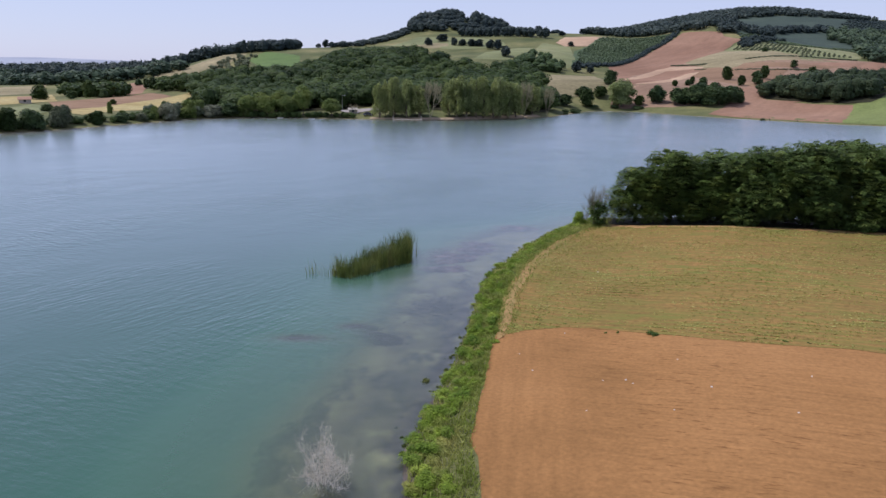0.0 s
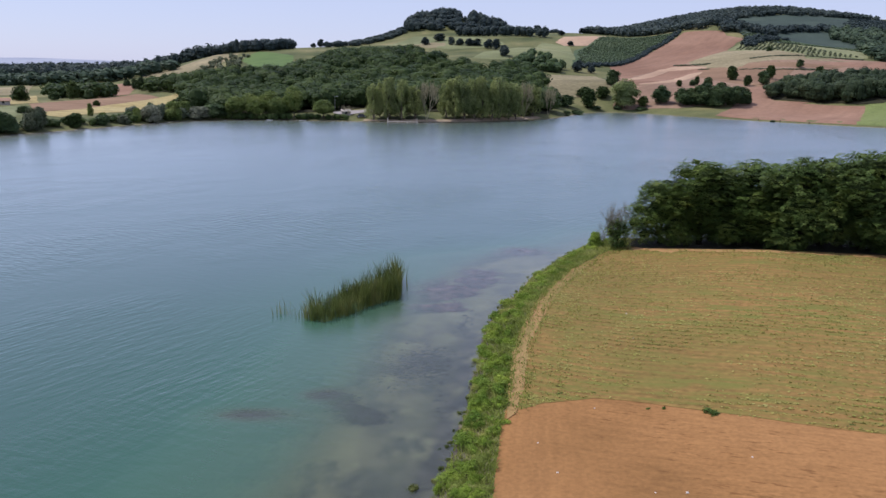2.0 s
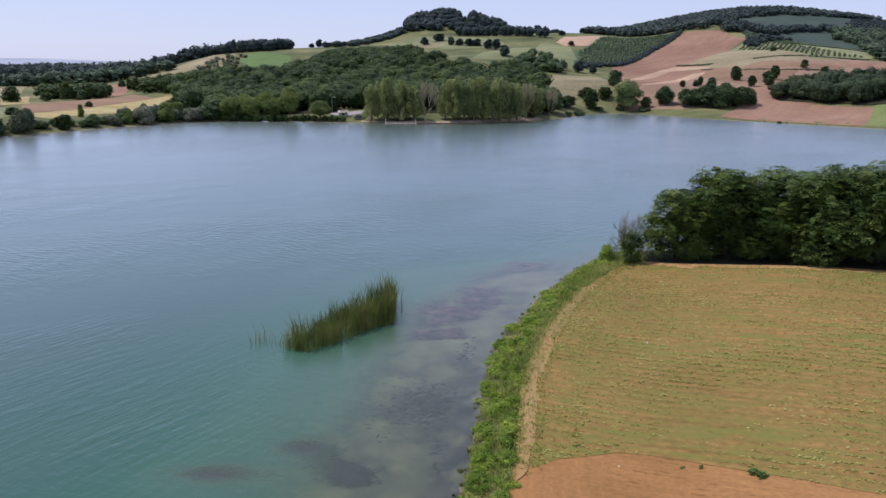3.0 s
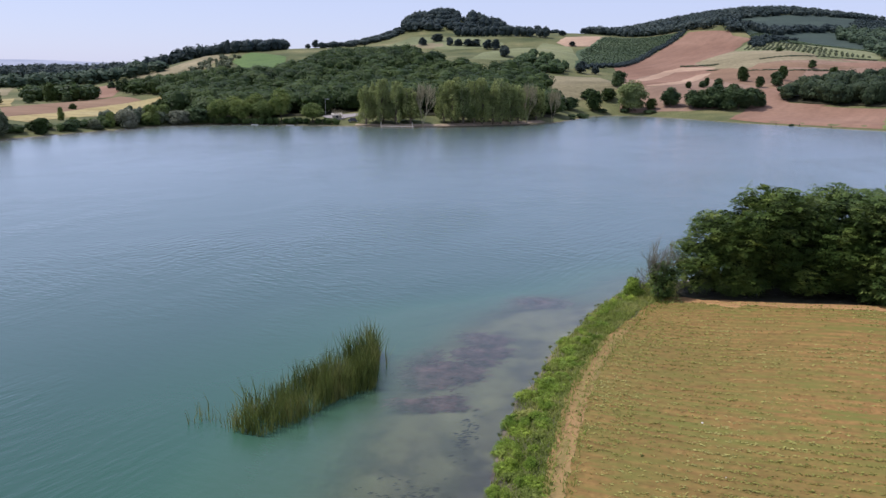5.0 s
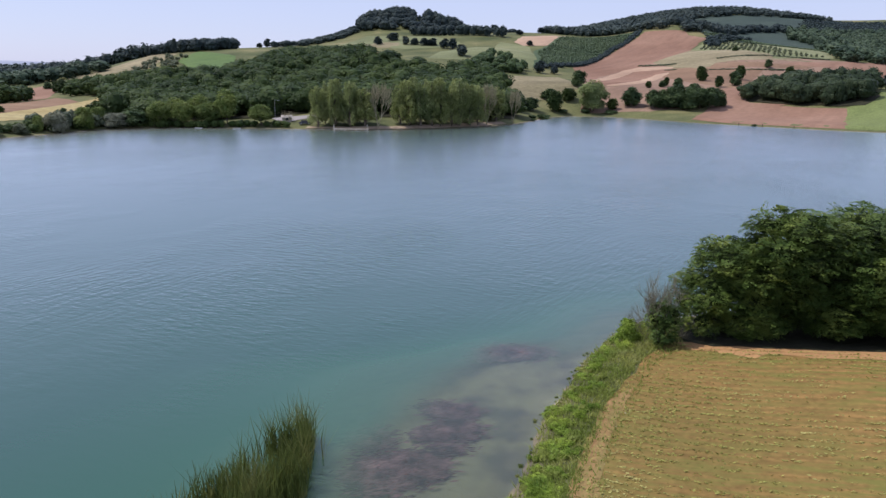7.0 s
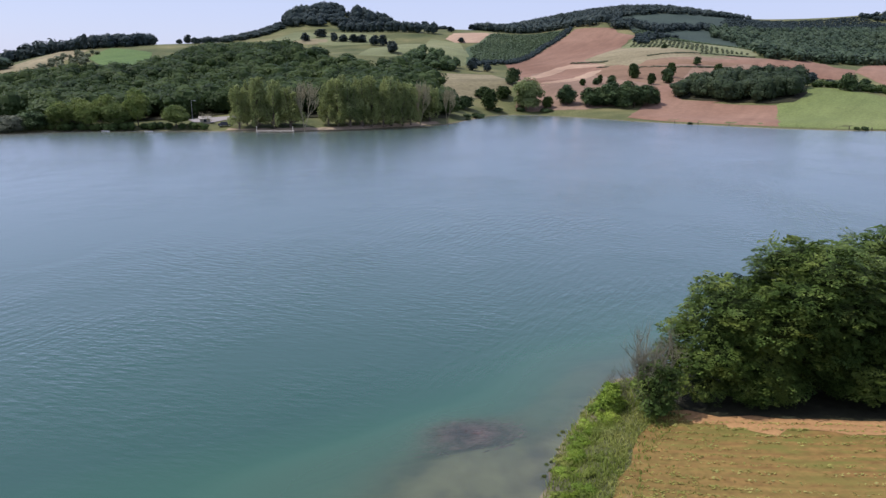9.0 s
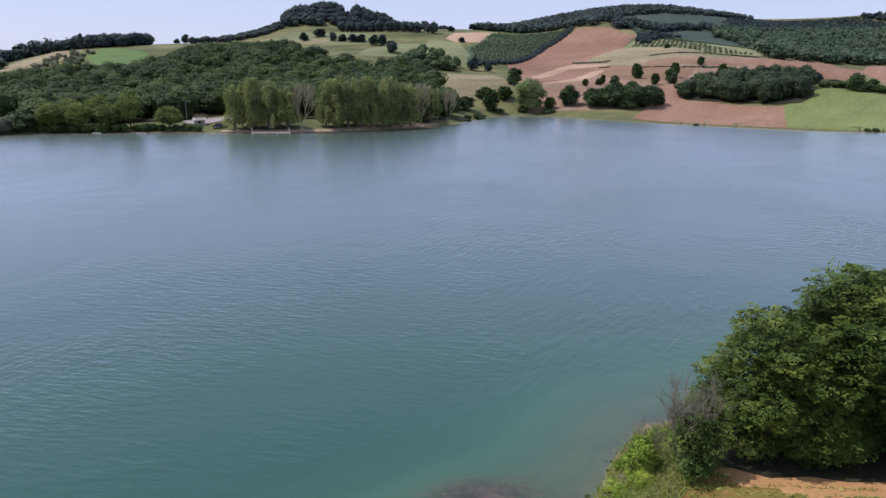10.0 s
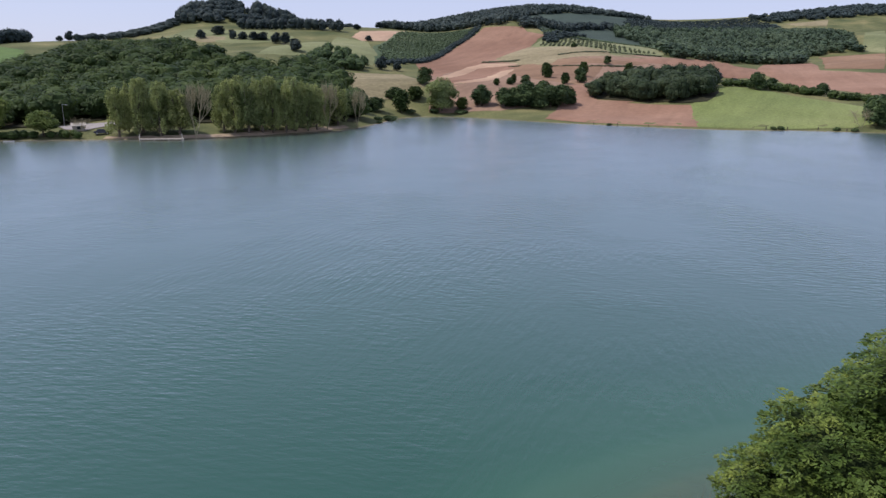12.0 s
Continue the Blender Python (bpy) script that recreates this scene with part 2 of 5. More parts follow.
FAR_BROWN = soil("distant_brown_soil", (0.2, 0.125, 0.078), (0.24, 0.152, 0.095), (0.28, 0.185, 0.115), turn=0.1, row=5, grain=0.5, patch=0.02, relief=0.05, streaky=0.3, long=25, clod=0.25)
FAR_TAN = soil("distant_dry_grass", (0.195, 0.17, 0.095), (0.245, 0.21, 0.122), (0.295, 0.252, 0.15), turn=0.2, row=8, grain=0.5, patch=0.02, relief=0.25)
YELLOW = soil("ripe_yellow_crop", (0.3, 0.24, 0.1), (0.36, 0.29, 0.13), (0.4, 0.34, 0.17), turn=0.5, row=8, grain=0.5, patch=0.02, relief=0.25)
PALE_GREEN = grassy("pale_green_pasture", (0.125, 0.145, 0.064), (0.185, 0.2, 0.094), (0.245, 0.245, 0.125), patch=0.02)
LIGHT_GREEN = grassy("young_green_crop", (0.13, 0.165, 0.052), (0.17, 0.205, 0.068), (0.21, 0.235, 0.088), patch=0.02, turn=0.8)
VIVID = grassy("bright_green_crop", (0.075, 0.13, 0.04), (0.11, 0.17, 0.05), (0.14, 0.19, 0.065), patch=0.02)
ORCHARD_GRASS = grassy("orchard_grass", (0.05, 0.08, 0.04), (0.075, 0.108, 0.052), (0.11, 0.135, 0.066), patch=0.03)
YOUNG_WOOD = grassy("low_young_plantation", (0.036, 0.055, 0.046), (0.05, 0.073, 0.057), (0.07, 0.095, 0.07), patch=0.02)
COPSE_LEAF = foliage("copse_leaves", (0.025, 0.042, 0.022), (0.043, 0.065, 0.034), (0.074, 0.1, 0.05), 0.2, 0.09, vary=0.25)
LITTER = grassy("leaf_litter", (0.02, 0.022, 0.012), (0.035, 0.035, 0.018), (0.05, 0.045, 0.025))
GRAVEL = plain("pale_gravel", (0.24, 0.22, 0.2), (0.34, 0.31, 0.29), 0.95, 1.5)
TRACK = soil("worn_earth", (0.27, 0.16, 0.068), (0.335, 0.205, 0.09), (0.38, 0.245, 0.115), turn=1.2, row=0.3, grain=6, relief=0.04, streaky=0.4, long=8, clod=0.35, green=(0.19, 0.17, 0.055))
SAND = plain("sandy_bank", (0.26, 0.195, 0.125), (0.4, 0.31, 0.21), 0.95, 0.5)
HEDGE_LEAF = foliage("broad_leaves", (0.041, 0.074, 0.018), (0.08, 0.124, 0.029), (0.175, 0.22, 0.052), 0.12, 0.6, vary=0.55)
HEDGE_DARK = foliage("dark_broad_leaves", (0.04, 0.073, 0.02), (0.077, 0.121, 0.033), (0.165, 0.21, 0.058), 0.12, 0.6, vary=0.5)
SHRUB_LEAF = foliage("shrub_leaves", (0.1, 0.175, 0.024), (0.19, 0.275, 0.04), (0.31, 0.39, 0.075), 0.3, 0.5)
GROVE_LEAF = foliage("lakeside_leaves", (0.095, 0.145, 0.04), (0.155, 0.205, 0.06), (0.235, 0.28, 0.092), 0.3, 0.3, vary=0.3)
DARK_LEAF = foliage("dark_leaves", (0.043, 0.073, 0.034), (0.068, 0.107, 0.046), (0.1, 0.142, 0.06), 0.2, 0.3, vary=0.25)
PALE_LEAF = foliage("pale_willow_leaves", (0.14, 0.15, 0.105), (0.2, 0.21, 0.15), (0.27, 0.28, 0.205), 0.3, 0.3)
WOOD_LEAF = foliage("woodland_leaves", (0.028, 0.05, 0.016), (0.05, 0.08, 0.024), (0.09, 0.125, 0.036), 0.2, 0.09, vary=0.2)
# green shifted to blue, so distance haze is part of the leaf colour
HAZED_LEAF = foliage("haze_blued_leaves", (0.036, 0.054, 0.056), (0.051, 0.073, 0.073), (0.07, 0.093, 0.088), 0.2, 0.03, vary=0.18)
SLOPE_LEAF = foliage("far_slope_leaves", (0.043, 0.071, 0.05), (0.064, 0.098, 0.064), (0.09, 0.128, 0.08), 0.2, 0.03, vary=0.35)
POPLAR_LEAF = foliage("poplar_leaves", (0.17, 0.21, 0.085), (0.255, 0.3, 0.122), (0.35, 0.39, 0.17), 0.45, 0.15, vary=0.35)
PLANTATION_LEAF = foliage("plantation_leaves", (0.075, 0.11, 0.058), (0.105, 0.145, 0.077), (0.135, 0.178, 0.097), 0.2, 0.03, vary=0.35)
OLIVE_LEAF = foliage("olive_leaves", (0.08, 0.1, 0.06), (0.12, 0.14, 0.085), (0.17, 0.19, 0.12), 0.2, 0.1)
REED = foliage("reed_blades", (0.055, 0.08, 0.022), (0.1, 0.13, 0.036), (0.2, 0.2, 0.075), 0.3, 0.5)
CROP = foliage("crop_leaves", (0.22, 0.23, 0.065), (0.295, 0.3, 0.095), (0.38, 0.365, 0.15), 0.25, 0.2)
GRASS = foliage("bank_grass", (0.16, 0.215, 0.045), (0.25, 0.3, 0.075), (0.38, 0.375, 0.14), 0.45, 0.4)
WEED = foliage("purple_brown_waterweed", (0.045, 0.02, 0.027), (0.185, 0.08, 0.1), (0.34, 0.165, 0.195), 0.1, 0.9, 0.8, 0.8)
GREY_WEED = foliage("grey_sunken_waterweed", (0.034, 0.029, 0.031), (0.055, 0.046, 0.05), (0.085, 0.07, 0.077), 0.1, 0.9, 0.8, 0.4)
BARK = plain("bark", (0.07, 0.055, 0.04), (0.16, 0.13, 0.1), 0.9, 5)
# near-black leaf colour that stands for the shade inside a crown
SHADED_LEAF = foliage("shade_dark_leaves", (0.014, 0.024, 0.009), (0.024, 0.038, 0.013), (0.04, 0.058, 0.02), 0.1, 3.0, 1.0)
DARK_BARK = plain("dark_bark", (0.026, 0.027, 0.014), (0.05, 0.048, 0.026), 0.95, 5)
DARK_BARK.node_tree.nodes["Principled BSDF"].inputs["Specular IOR Level"].default_value = 0.05
PALE_BARK = plain("bleached_wood", (0.48, 0.43, 0.36), (0.66, 0.6, 0.51), 0.85, 4)
TWIG = plain("dark_twigs", (0.11, 0.1, 0.065), (0.22, 0.2, 0.135), 0.9, 4)
GREY_BARK = plain("grey_twigs", (0.22, 0.195, 0.115), (0.33, 0.29, 0.18), 0.9, 3)
# pale blue-grey base colour paints haze over the far land
HAZED_LAND = plain("haze_tinted_land", (0.24, 0.27, 0.34), (0.33, 0.36, 0.43), 1.0, 0.004, 0.0, 0.0)
STONE = plain("white_limestone", (0.5, 0.46, 0.4), (0.68, 0.64, 0.58), 0.85, 6)


# ---- shape of the land: rounded hills (x, y, spread, height) ----
HILLS_NEAR = [
    (540, 1740, 600, 95.3), (68, 740, 110, 33.8), (1116, 1020, 180, 47.3), (-116, 580, 70, 17.0), (276, 580, 70, 15.7),
    (-100, 332, 40, -5.8), (156, 332, 40, -9.6), (60, 3180, 600, 54.6), (500, 1476, 70, -57.9), (-372, 564, 110, -1.6),
    (-4, 460, 40, 11.5), (-4, 1420, 70, -22.4), (684, 388, 110, 10.4), (-4, 844, 40, 29.6), (-900, 2700, 600, 46.8),
    (60, 524, 40, 14.7), (-172, 748, 70, 16.8), (252, 684, 40, 20.3), (-508, 860, 70, -8.0), (420, 1004, 110, 28.2),
]
HILLS_FAR = [
    (724, 748, 70, 16.1), (1172, 916, 70, -25.2), (-756, 588, 180, 8.4), (220, 492, 40, 9.8), (444, 460, 40, 8.5),
    (-4, 332, 40, -1.8), (-196, 428, 40, -3.9), (556, 692, 70, -8.7), (508, 556, 40, 8.3), (276, 860, 70, 19.1),
    (-292, 620, 40, -9.7), (1020, 1740, 600, 80.6), (92, 396, 40, 4.2), (-100, 460, 40, 5.6), (220, 364, 40, 7.4),
    (252, 428, 40, -11.9), (252, 300, 40, -3.2), (388, 356, 70, 3.1), (-36, 780, 40, 6.0), (-196, 620, 40, 5.9),
    (-708, 908, 40, 6.8), (540, 3420, 300, 21.7), (-356, 652, 40, -6.7), (60, 748, 40, -6.7), (188, 428, 40, 1.9),
    (444, 780, 40, 4.0),
]
HILLS = HILLS_NEAR + HILLS_FAR
# Lake outline in plan, anticlockwise pieces: near bank, west side, far bank, inlet and east side.
NEAR_BANK = [(-26, -60), (-10, -25), (-3.5, 0), (-1.2, 18), (-0.6, 29), (-0.9, 34), (0, 38), (1.2, 43), (2.4, 49), (3.6, 57), (4.6, 64), (6.2, 70),
             (8.2, 74), (9.9, 78.7), (11.8, 82), (14.9, 87.9), (17.8, 91.8), (20.6, 95), (26, 96.6), (36, 97.5), (50, 97), (70, 95), (110, 88), (190, 60)]
EAST_BANK = [(330, 60), (330, 140), (270, 200), (226, 238), (204, 258), (188, 269), (172, 273), (156, 282), (146, 292), (137, 301), (128, 310), (118, 322)]
FAR_BANK = [(110, 334), (102, 348), (92, 358), (79, 361), (66, 352), (58, 333), (51, 321), (44, 309), (31, 298), (14, 287), (-10, 282), (-33, 287),
            (-52, 289), (-70, 291), (-84, 288), (-98, 279), (-105, 262), (-113, 246), (-121, 227), (-132, 212), (-148, 186), (-172, 140), (-200, 60), (-210, -60)]
LAKE = np.array(NEAR_BANK + EAST_BANK + FAR_BANK, float)


def shore_distance(x, y):
    """Metres inland from the waterline; below nought on the lake."""
    x, y = np.atleast_1d(np.asarray(x, float)), np.atleast_1d(np.asarray(y, float))
    near, inside = np.full(x.shape, 1e9), np.zeros(x.shape, bool)
    for (ax, ay), (bx, by) in zip(LAKE, np.roll(LAKE, -1, 0)):
        dx, dy = bx - ax, by - ay
        k = np.clip(((x - ax) * dx + (y - ay) * dy) / (dx * dx + dy * dy), 0, 1)
        near = np.minimum(near, np.hypot(x - ax - k * dx, y - ay - k * dy))
        if ay != by:
            inside ^= ((ay > y) != (by > y)) & (x < ax + (y - ay) * dx / dy)
    return np.where(inside, -near, near)


def ease(a, b, v):
    k = np.clip((v - a) / (b - a), 0, 1)
    return k * k * (3 - 2 * k)


def hill_mask(x, y, d):
    return ease(0, 45, d) * ease(150, 230, y + 0.35 * np.abs(x))


def ground(x, y):
    """Height of the ground and the lake bed."""
    x, y = np.atleast_1d(np.asarray(x, float)), np.atleast_1d(np.asarray(y, float))
    d = shore_distance(x, y)
    near = 1 - ease(105, 170, y + 0.2 * np.abs(x))
    bank = np.where(near > 0.5, 0.45 * ease(0, 3, d), 1.3 * ease(0, 9, d))
    slope = ease(2, 20, d) * near * np.clip(0.45 + 0.052 * (np.minimum(x, 33) - 8) + 0.016 * np.clip(56 - y, 0, 40), 0, 6)
    hills = sum(h * np.exp(-((x - hx) ** 2 + (y - hy) ** 2) / (2 * s * s)) for hx, hy, s, h in HILLS)
    hills = hills * (1 - 0.6 * ease(1090, 1350, y)) + 34 * np.exp(-((x + 1650) ** 2 + (y - 2850) ** 2) / 300000)
    land = np.maximum(bank + slope + hill_mask(x, y, d) * hills, 0.8 * bank)
    d = d * (1 + 1.1 * ease(86, 95, y) * ease(-60, 14, x))
    shelf = -0.25 * ease(0, 2.5, -d) - 0.8 * ease(4, 11, -d) - 1.5 * ease(9, 20, -d) - 4 * ease(14, 45, -d)
    return np.where(d > 0, land, shelf)


# ---- mesh tools ----
def quick_mesh(name, verts, faces, material, smooth=False):
    """A mesh from arrays: faces all with the same number of corners."""
    verts, faces = np.asarray(verts, np.float32), np.asarray(faces, np.int32)
    me = bpy.data.meshes.new(name)
    me.vertices.add(len(verts))
    me.vertices.foreach_set("co", verts.ravel())
    me.loops.add(faces.size)
    me.loops.foreach_set("vertex_index", faces.ravel())
    me.polygons.add(len(faces))
    me.polygons.foreach_set("loop_start", np.arange(0, faces.size, faces.shape[1], dtype=np.int32))
    me.polygons.foreach_set("use_smooth", np.full(len(faces), smooth))
    me.update(calc_edges=True)
    me.materials.append(material)
    return me


def part(name, data, material, parent, label=""):
    """One mesh object under a thing; data: a bmesh, or arrays of corners and faces."""
    if isinstance(data, bmesh.types.BMesh):
        me = bpy.data.meshes.new(name)
        data.to_mesh(me)
        data.free()
        me.materials.append(material)
    elif isinstance(data, bpy.types.Mesh):
        me = data
    else:
        me = quick_mesh(name, *data, material)
    ob = new(name, me)
    ob.parent = parent
    return tagged(ob, label)


def unit(v):
    return v / (np.linalg.norm(v, axis=-1, keepdims=True) + 1e-9)


def merge(*pieces):
    verts, faces, n = [], [], 0
    for v, f in pieces:
        if len(v):
            verts.append(v)
            faces.append(f + n)
            n += len(v)
    return np.concatenate(verts), np.concatenate(faces)


def leaf_quads(rng, pos, normal, size, aspect=0.6, along=None):
    """One lozenge leaf at each place, facing about along normal."""
    n = len(pos)
    t = unit(np.cross(normal, rng.normal(size=(n, 3))))
    if along is not None:
        t = np.asarray(along, float) + rng.normal(0, 0.25, (n, 3))
        t = unit(t - normal * (t * normal).sum(-1, keepdims=True))
    b = np.cross(normal, t)
    long = (size * rng.uniform(0.65, 1.35, n))[:, None]
    corners = np.stack([pos - t * long / 2, pos + b * long * aspect / 2, pos + t * long / 2, pos - b * long * aspect / 2], 1)
    return corners.reshape(-1, 3), np.arange(4 * n).reshape(-1, 4)


def tube(points, radii, sides=5):
    """A tapered tube of quads along points."""
    points, radii = np.asarray(points, float), np.asarray(radii, float)
    way = unit(np.gradient(points, axis=0))
    side = unit(np.cross(way, np.array([0.31, 0.17, 0.93]) if abs(way[0, 2]) < 0.9 else np.array([1.0, 0.1, 0.0])))
    up = np.cross(way, side)
    a = np.arange(sides) * 2 * np.pi / sides
    ring = np.cos(a)[None, :, None] * side[:, None] + np.sin(a)[None, :, None] * up[:, None]
    verts = (points[:, None] + ring * radii[:, None, None]).reshape(-1, 3)
    k, s = np.meshgrid(np.arange(len(points) - 1), np.arange(sides), indexing="ij")
    faces = np.stack([k * sides + s, k * sides + (s + 1) % sides, (k + 1) * sides + (s + 1) % sides, (k + 1) * sides + s], -1).reshape(-1, 4)
    return verts, faces


def limbs(rng, base, way, length, radius, levels, spread=0.6, lift=0.25, forks=4, sides=4, thin=0.6):
    """Branches that fork again and again; returns tubes."""
    steps = 4 if levels > 0 else 3
    pts, d = [np.array(base, float)], np.array(way, float)
    for _ in range(steps):
        d = unit(d + rng.normal(0, 0.14, 3) + np.array([0, 0, lift * 0.3]))
        pts.append(pts[-1] + d * length / steps)
    out = [tube(pts, np.linspace(radius, radius * (0.45 if levels else 0.25), len(pts)), sides)]
    if levels:
        for k in range(forks):
            at = rng.uniform(0.35, 1.0)
            i = min(int(at * steps), steps - 1)
            p = pts[i] + (pts[i + 1] - pts[i]) * (at * steps - i)
            turn = unit(d + rng.normal(0, spread, 3) + np.array([0, 0, lift]))
            out += limbs(rng, p, turn, length * rng.uniform(0.5, 0.75), radius * thin, levels - 1, spread, lift, forks, 3, thin)
    return out


def lobed_crown(rng, lobes, n):
    """Places and outward directions over the joined surface of round lobes (x, y, z, r, squash)."""
    lobes = np.asarray(lobes, float)
    area = lobes[:, 3] ** 2
    pick = rng.choice(len(lobes), int(n * 2.2), p=area / area.sum())
    out = unit(rng.normal(size=(len(pick), 3)))
    r = lobes[pick, 3] * rng.uniform(0.8, 1.04, len(pick))
    pos = lobes[pick, :3] + out * r[:, None] * np.stack([np.ones(len(pick)), np.ones(len(pick)), lobes[pick, 4]], -1)
    off = (pos[:, None] - lobes[None, :, :3]) / np.stack([lobes[:, 3], lobes[:, 3], lobes[:, 3] * lobes[:, 4]], -1)[None]
    keep = (np.linalg.norm(off, axis=2) > 0.78).all(1)
    return pos[keep][:n], out[keep][:n]


def round_lobes(rng, h, w, low=0.15, count=9, squash=0.85):
    """Lobes of a broad crown that stands between low * h and h, w wide."""
    lobes = [(0, 0, h * (0.5 + low * 0.5), w * 0.4, min(1.2, h * 0.44 / (w * 0.4)))]
    for k in range(count):
        a, z = k * 2.4 + rng.uniform(-0.4, 0.4), rng.uniform(0.0, 1.0) if count > 4 else rng.uniform(0.3, 1.0)
        reach = w * 0.32 * np.sqrt(max(0.05, 1 - (1.6 * (z - 0.36)) ** 2)) * rng.uniform(0.8, 1.1)
        r = w * rng.uniform(0.16, 0.25)
        lobes.append((reach * np.cos(a), reach * np.sin(a), max(h * low + r * squash, min(h * (low + (1 - low) * z), h - r * squash)), r, squash))
    return lobes


def sprays(rng, pos, out, count, radius, leaf, up=0.75, droop=0.35, jitter=0.38):
    """Flat sprays of leaves, one at each place, that lie out and a little down like the tips of boughs."""
    n = len(pos)
    flat = unit(out * (1 - up) + np.array([0, 0, up]) + rng.normal(0, 0.18, (n, 3)))
    a = unit(np.cross(flat, rng.normal(size=(n, 3))))
    b = np.cross(flat, a)
    ang, rad = rng.uniform(0, 2 * np.pi, (n, count)), radius * np.sqrt(rng.uniform(0, 1, (n, count)))
    p = pos[:, None] + (np.cos(ang) * rad)[..., None] * a[:, None] + (np.sin(ang) * rad)[..., None] * b[:, None]
    p[..., 2] -= droop * rad**2 / radius
    p += rng.normal(0, 0.06 * radius, p.shape)
    normal = unit(flat[:, None] + rng.normal(0, jitter, p.shape))
    return leaf_quads(rng, p.reshape(-1, 3), normal.reshape(-1, 3), leaf, 0.7)


def core_quads(lobes, shrink=0.7, rings=5, sides=8):
    """Closed inner masses that stop one seeing through a crown."""
    pieces = []
    for x, y, z, r, s in lobes:
        th = np.linspace(0.05, np.pi - 0.05, rings)
        ph = np.arange(sides) * 2 * np.pi / sides
        v = np.stack([np.sin(th)[:, None] * np.cos(ph), np.sin(th)[:, None] * np.sin(ph), np.cos(th)[:, None] * s + 0 * ph], -1).reshape(-1, 3)
        k, q = np.meshgrid(np.arange(rings - 1), np.arange(sides), indexing="ij")
        f = np.stack([k * sides + q, (k + 1) * sides + q, (k + 1) * sides + (q + 1) % sides, k * sides + (q + 1) % sides], -1).reshape(-1, 4)
        pieces.append((v * r * shrink + np.array([x, y, z]), f))
    return merge(*pieces)


def height(x, y):
    return float(ground(x, y)[0])


def thing(name, label, category, group="", kind="", at=(0, 0, 0)):
    ob = new(name)
    ob.location = at
    return tagged(ob, label, category, group, kind)


def placed(x, y, turn=0.0, sx=1.0, sz=1.0, sink=0.0):
    return Matrix.LocRotScale((x, y, height(x, y) - sink), Euler((0, 0, turn)), (sx, sx, sz))


# ---- ground, lake and fields ----
def spans(*runs):
    return np.concatenate([np.arange(a, b, s, dtype=float) for a, b, s in runs])


def sheet(xs, ys):
    k, q = np.meshgrid(np.arange(len(ys) - 1), np.arange(len(xs) - 1), indexing="ij")
    i = k * len(xs) + q
    return np.stack([i, i + 1, i + 1 + len(xs), i + len(xs)], -1).reshape(-1, 4)


gx = spans((-3400, -800, 130), (-800, -240, 14), (-240, -140, 6), (-140, -12, 4), (-12, 64, 1), (64, 300, 4), (300, 900, 9), (900, 1500, 40), (1500, 3500, 130))
gy = spans((-400, -20, 20), (-20, 20, 4), (20, 100, 1), (100, 200, 6), (200, 400, 3), (400, 1100, 7), (1100, 2000, 40), (2000, 4700, 100))
mx, my = np.meshgrid(gx, gy)
mz = ground(mx.ravel(), my.ravel())
tagged(new("ground", quick_mesh("ground", np.stack([mx.ravel(), my.ravel(), mz], -1), sheet(gx, gy), GROUND, True)), "grassy rolling ground with a sandy lake bed", "ground", kind="structure")

wx = spans((-220, -20, 10), (-20, 30, 0.6), (30, 341, 8))
wy = spans((-60, 20, 8), (20, 104, 0.6), (104, 378, 8))
mx, my = np.meshgrid(wx, wy)
water = quick_mesh("water", np.stack([mx.ravel(), my.ravel(), 0 * mx.ravel()], -1), sheet(wx, wy), WATER, True)
bottom = -ground(mx.ravel(), my.ravel())
WEED_MATS = [(1.7, 75.0, 3.0, 2.5, 4000), (4.2, 77.8, 2.4, 1.8, 1300), (0.8, 70.3, 1.9, 1.0, 1500), (9.8, 89.6, 2.9, 1.9, 3600), (5.2, 81.0, 1.8, 1.5, 700), (-10.1, 50.1, 1.9, 0.7, 4200), (-6.0, 52.8, 1.1, 0.6, 2400),
             (-3.2, 50.3, 0.9, 0.5, 1500), (-4.4, 51.5, 0.7, 0.3, 900), (0.5, 58.3, 1.9, 2.8, 1900), (1.3, 50, 0.5, 3.4, 800), (3.4, 65, 0.9, 2.4, 500), (-0.9, 36.5, 0.4, 2.6, 360)]
bottom = bottom + 0.5 * ease(85, 91, my.ravel()) * ease(2, 14, mx.ravel()) * (bottom > 0)  # murkier off the tip of the bank
for cx, cy, sx, sy, _ in WEED_MATS:  # the mats lie shallow, so little water covers them
    near = np.exp(-0.5 * (((mx.ravel() - cx) / ((0.7 if sx * sy > 1.6 else 1.0) * sx)) ** 2 + ((my.ravel() - cy) / ((0.7 if sx * sy > 1.6 else 1.0) * sy)) ** 2))
    bottom = np.minimum(bottom, bottom * (1 - near) + (0.2 if cy > 68 else 0.24) * near)
deep = np.clip(bottom / 4.0, 0, 1)
water.attributes.new("depth", "FLOAT", "POINT").data.foreach_set("value", deep.astype(np.float32))
tagged(new("water", water), "calm blue-green lake water with light ripples", "water", kind="structure")


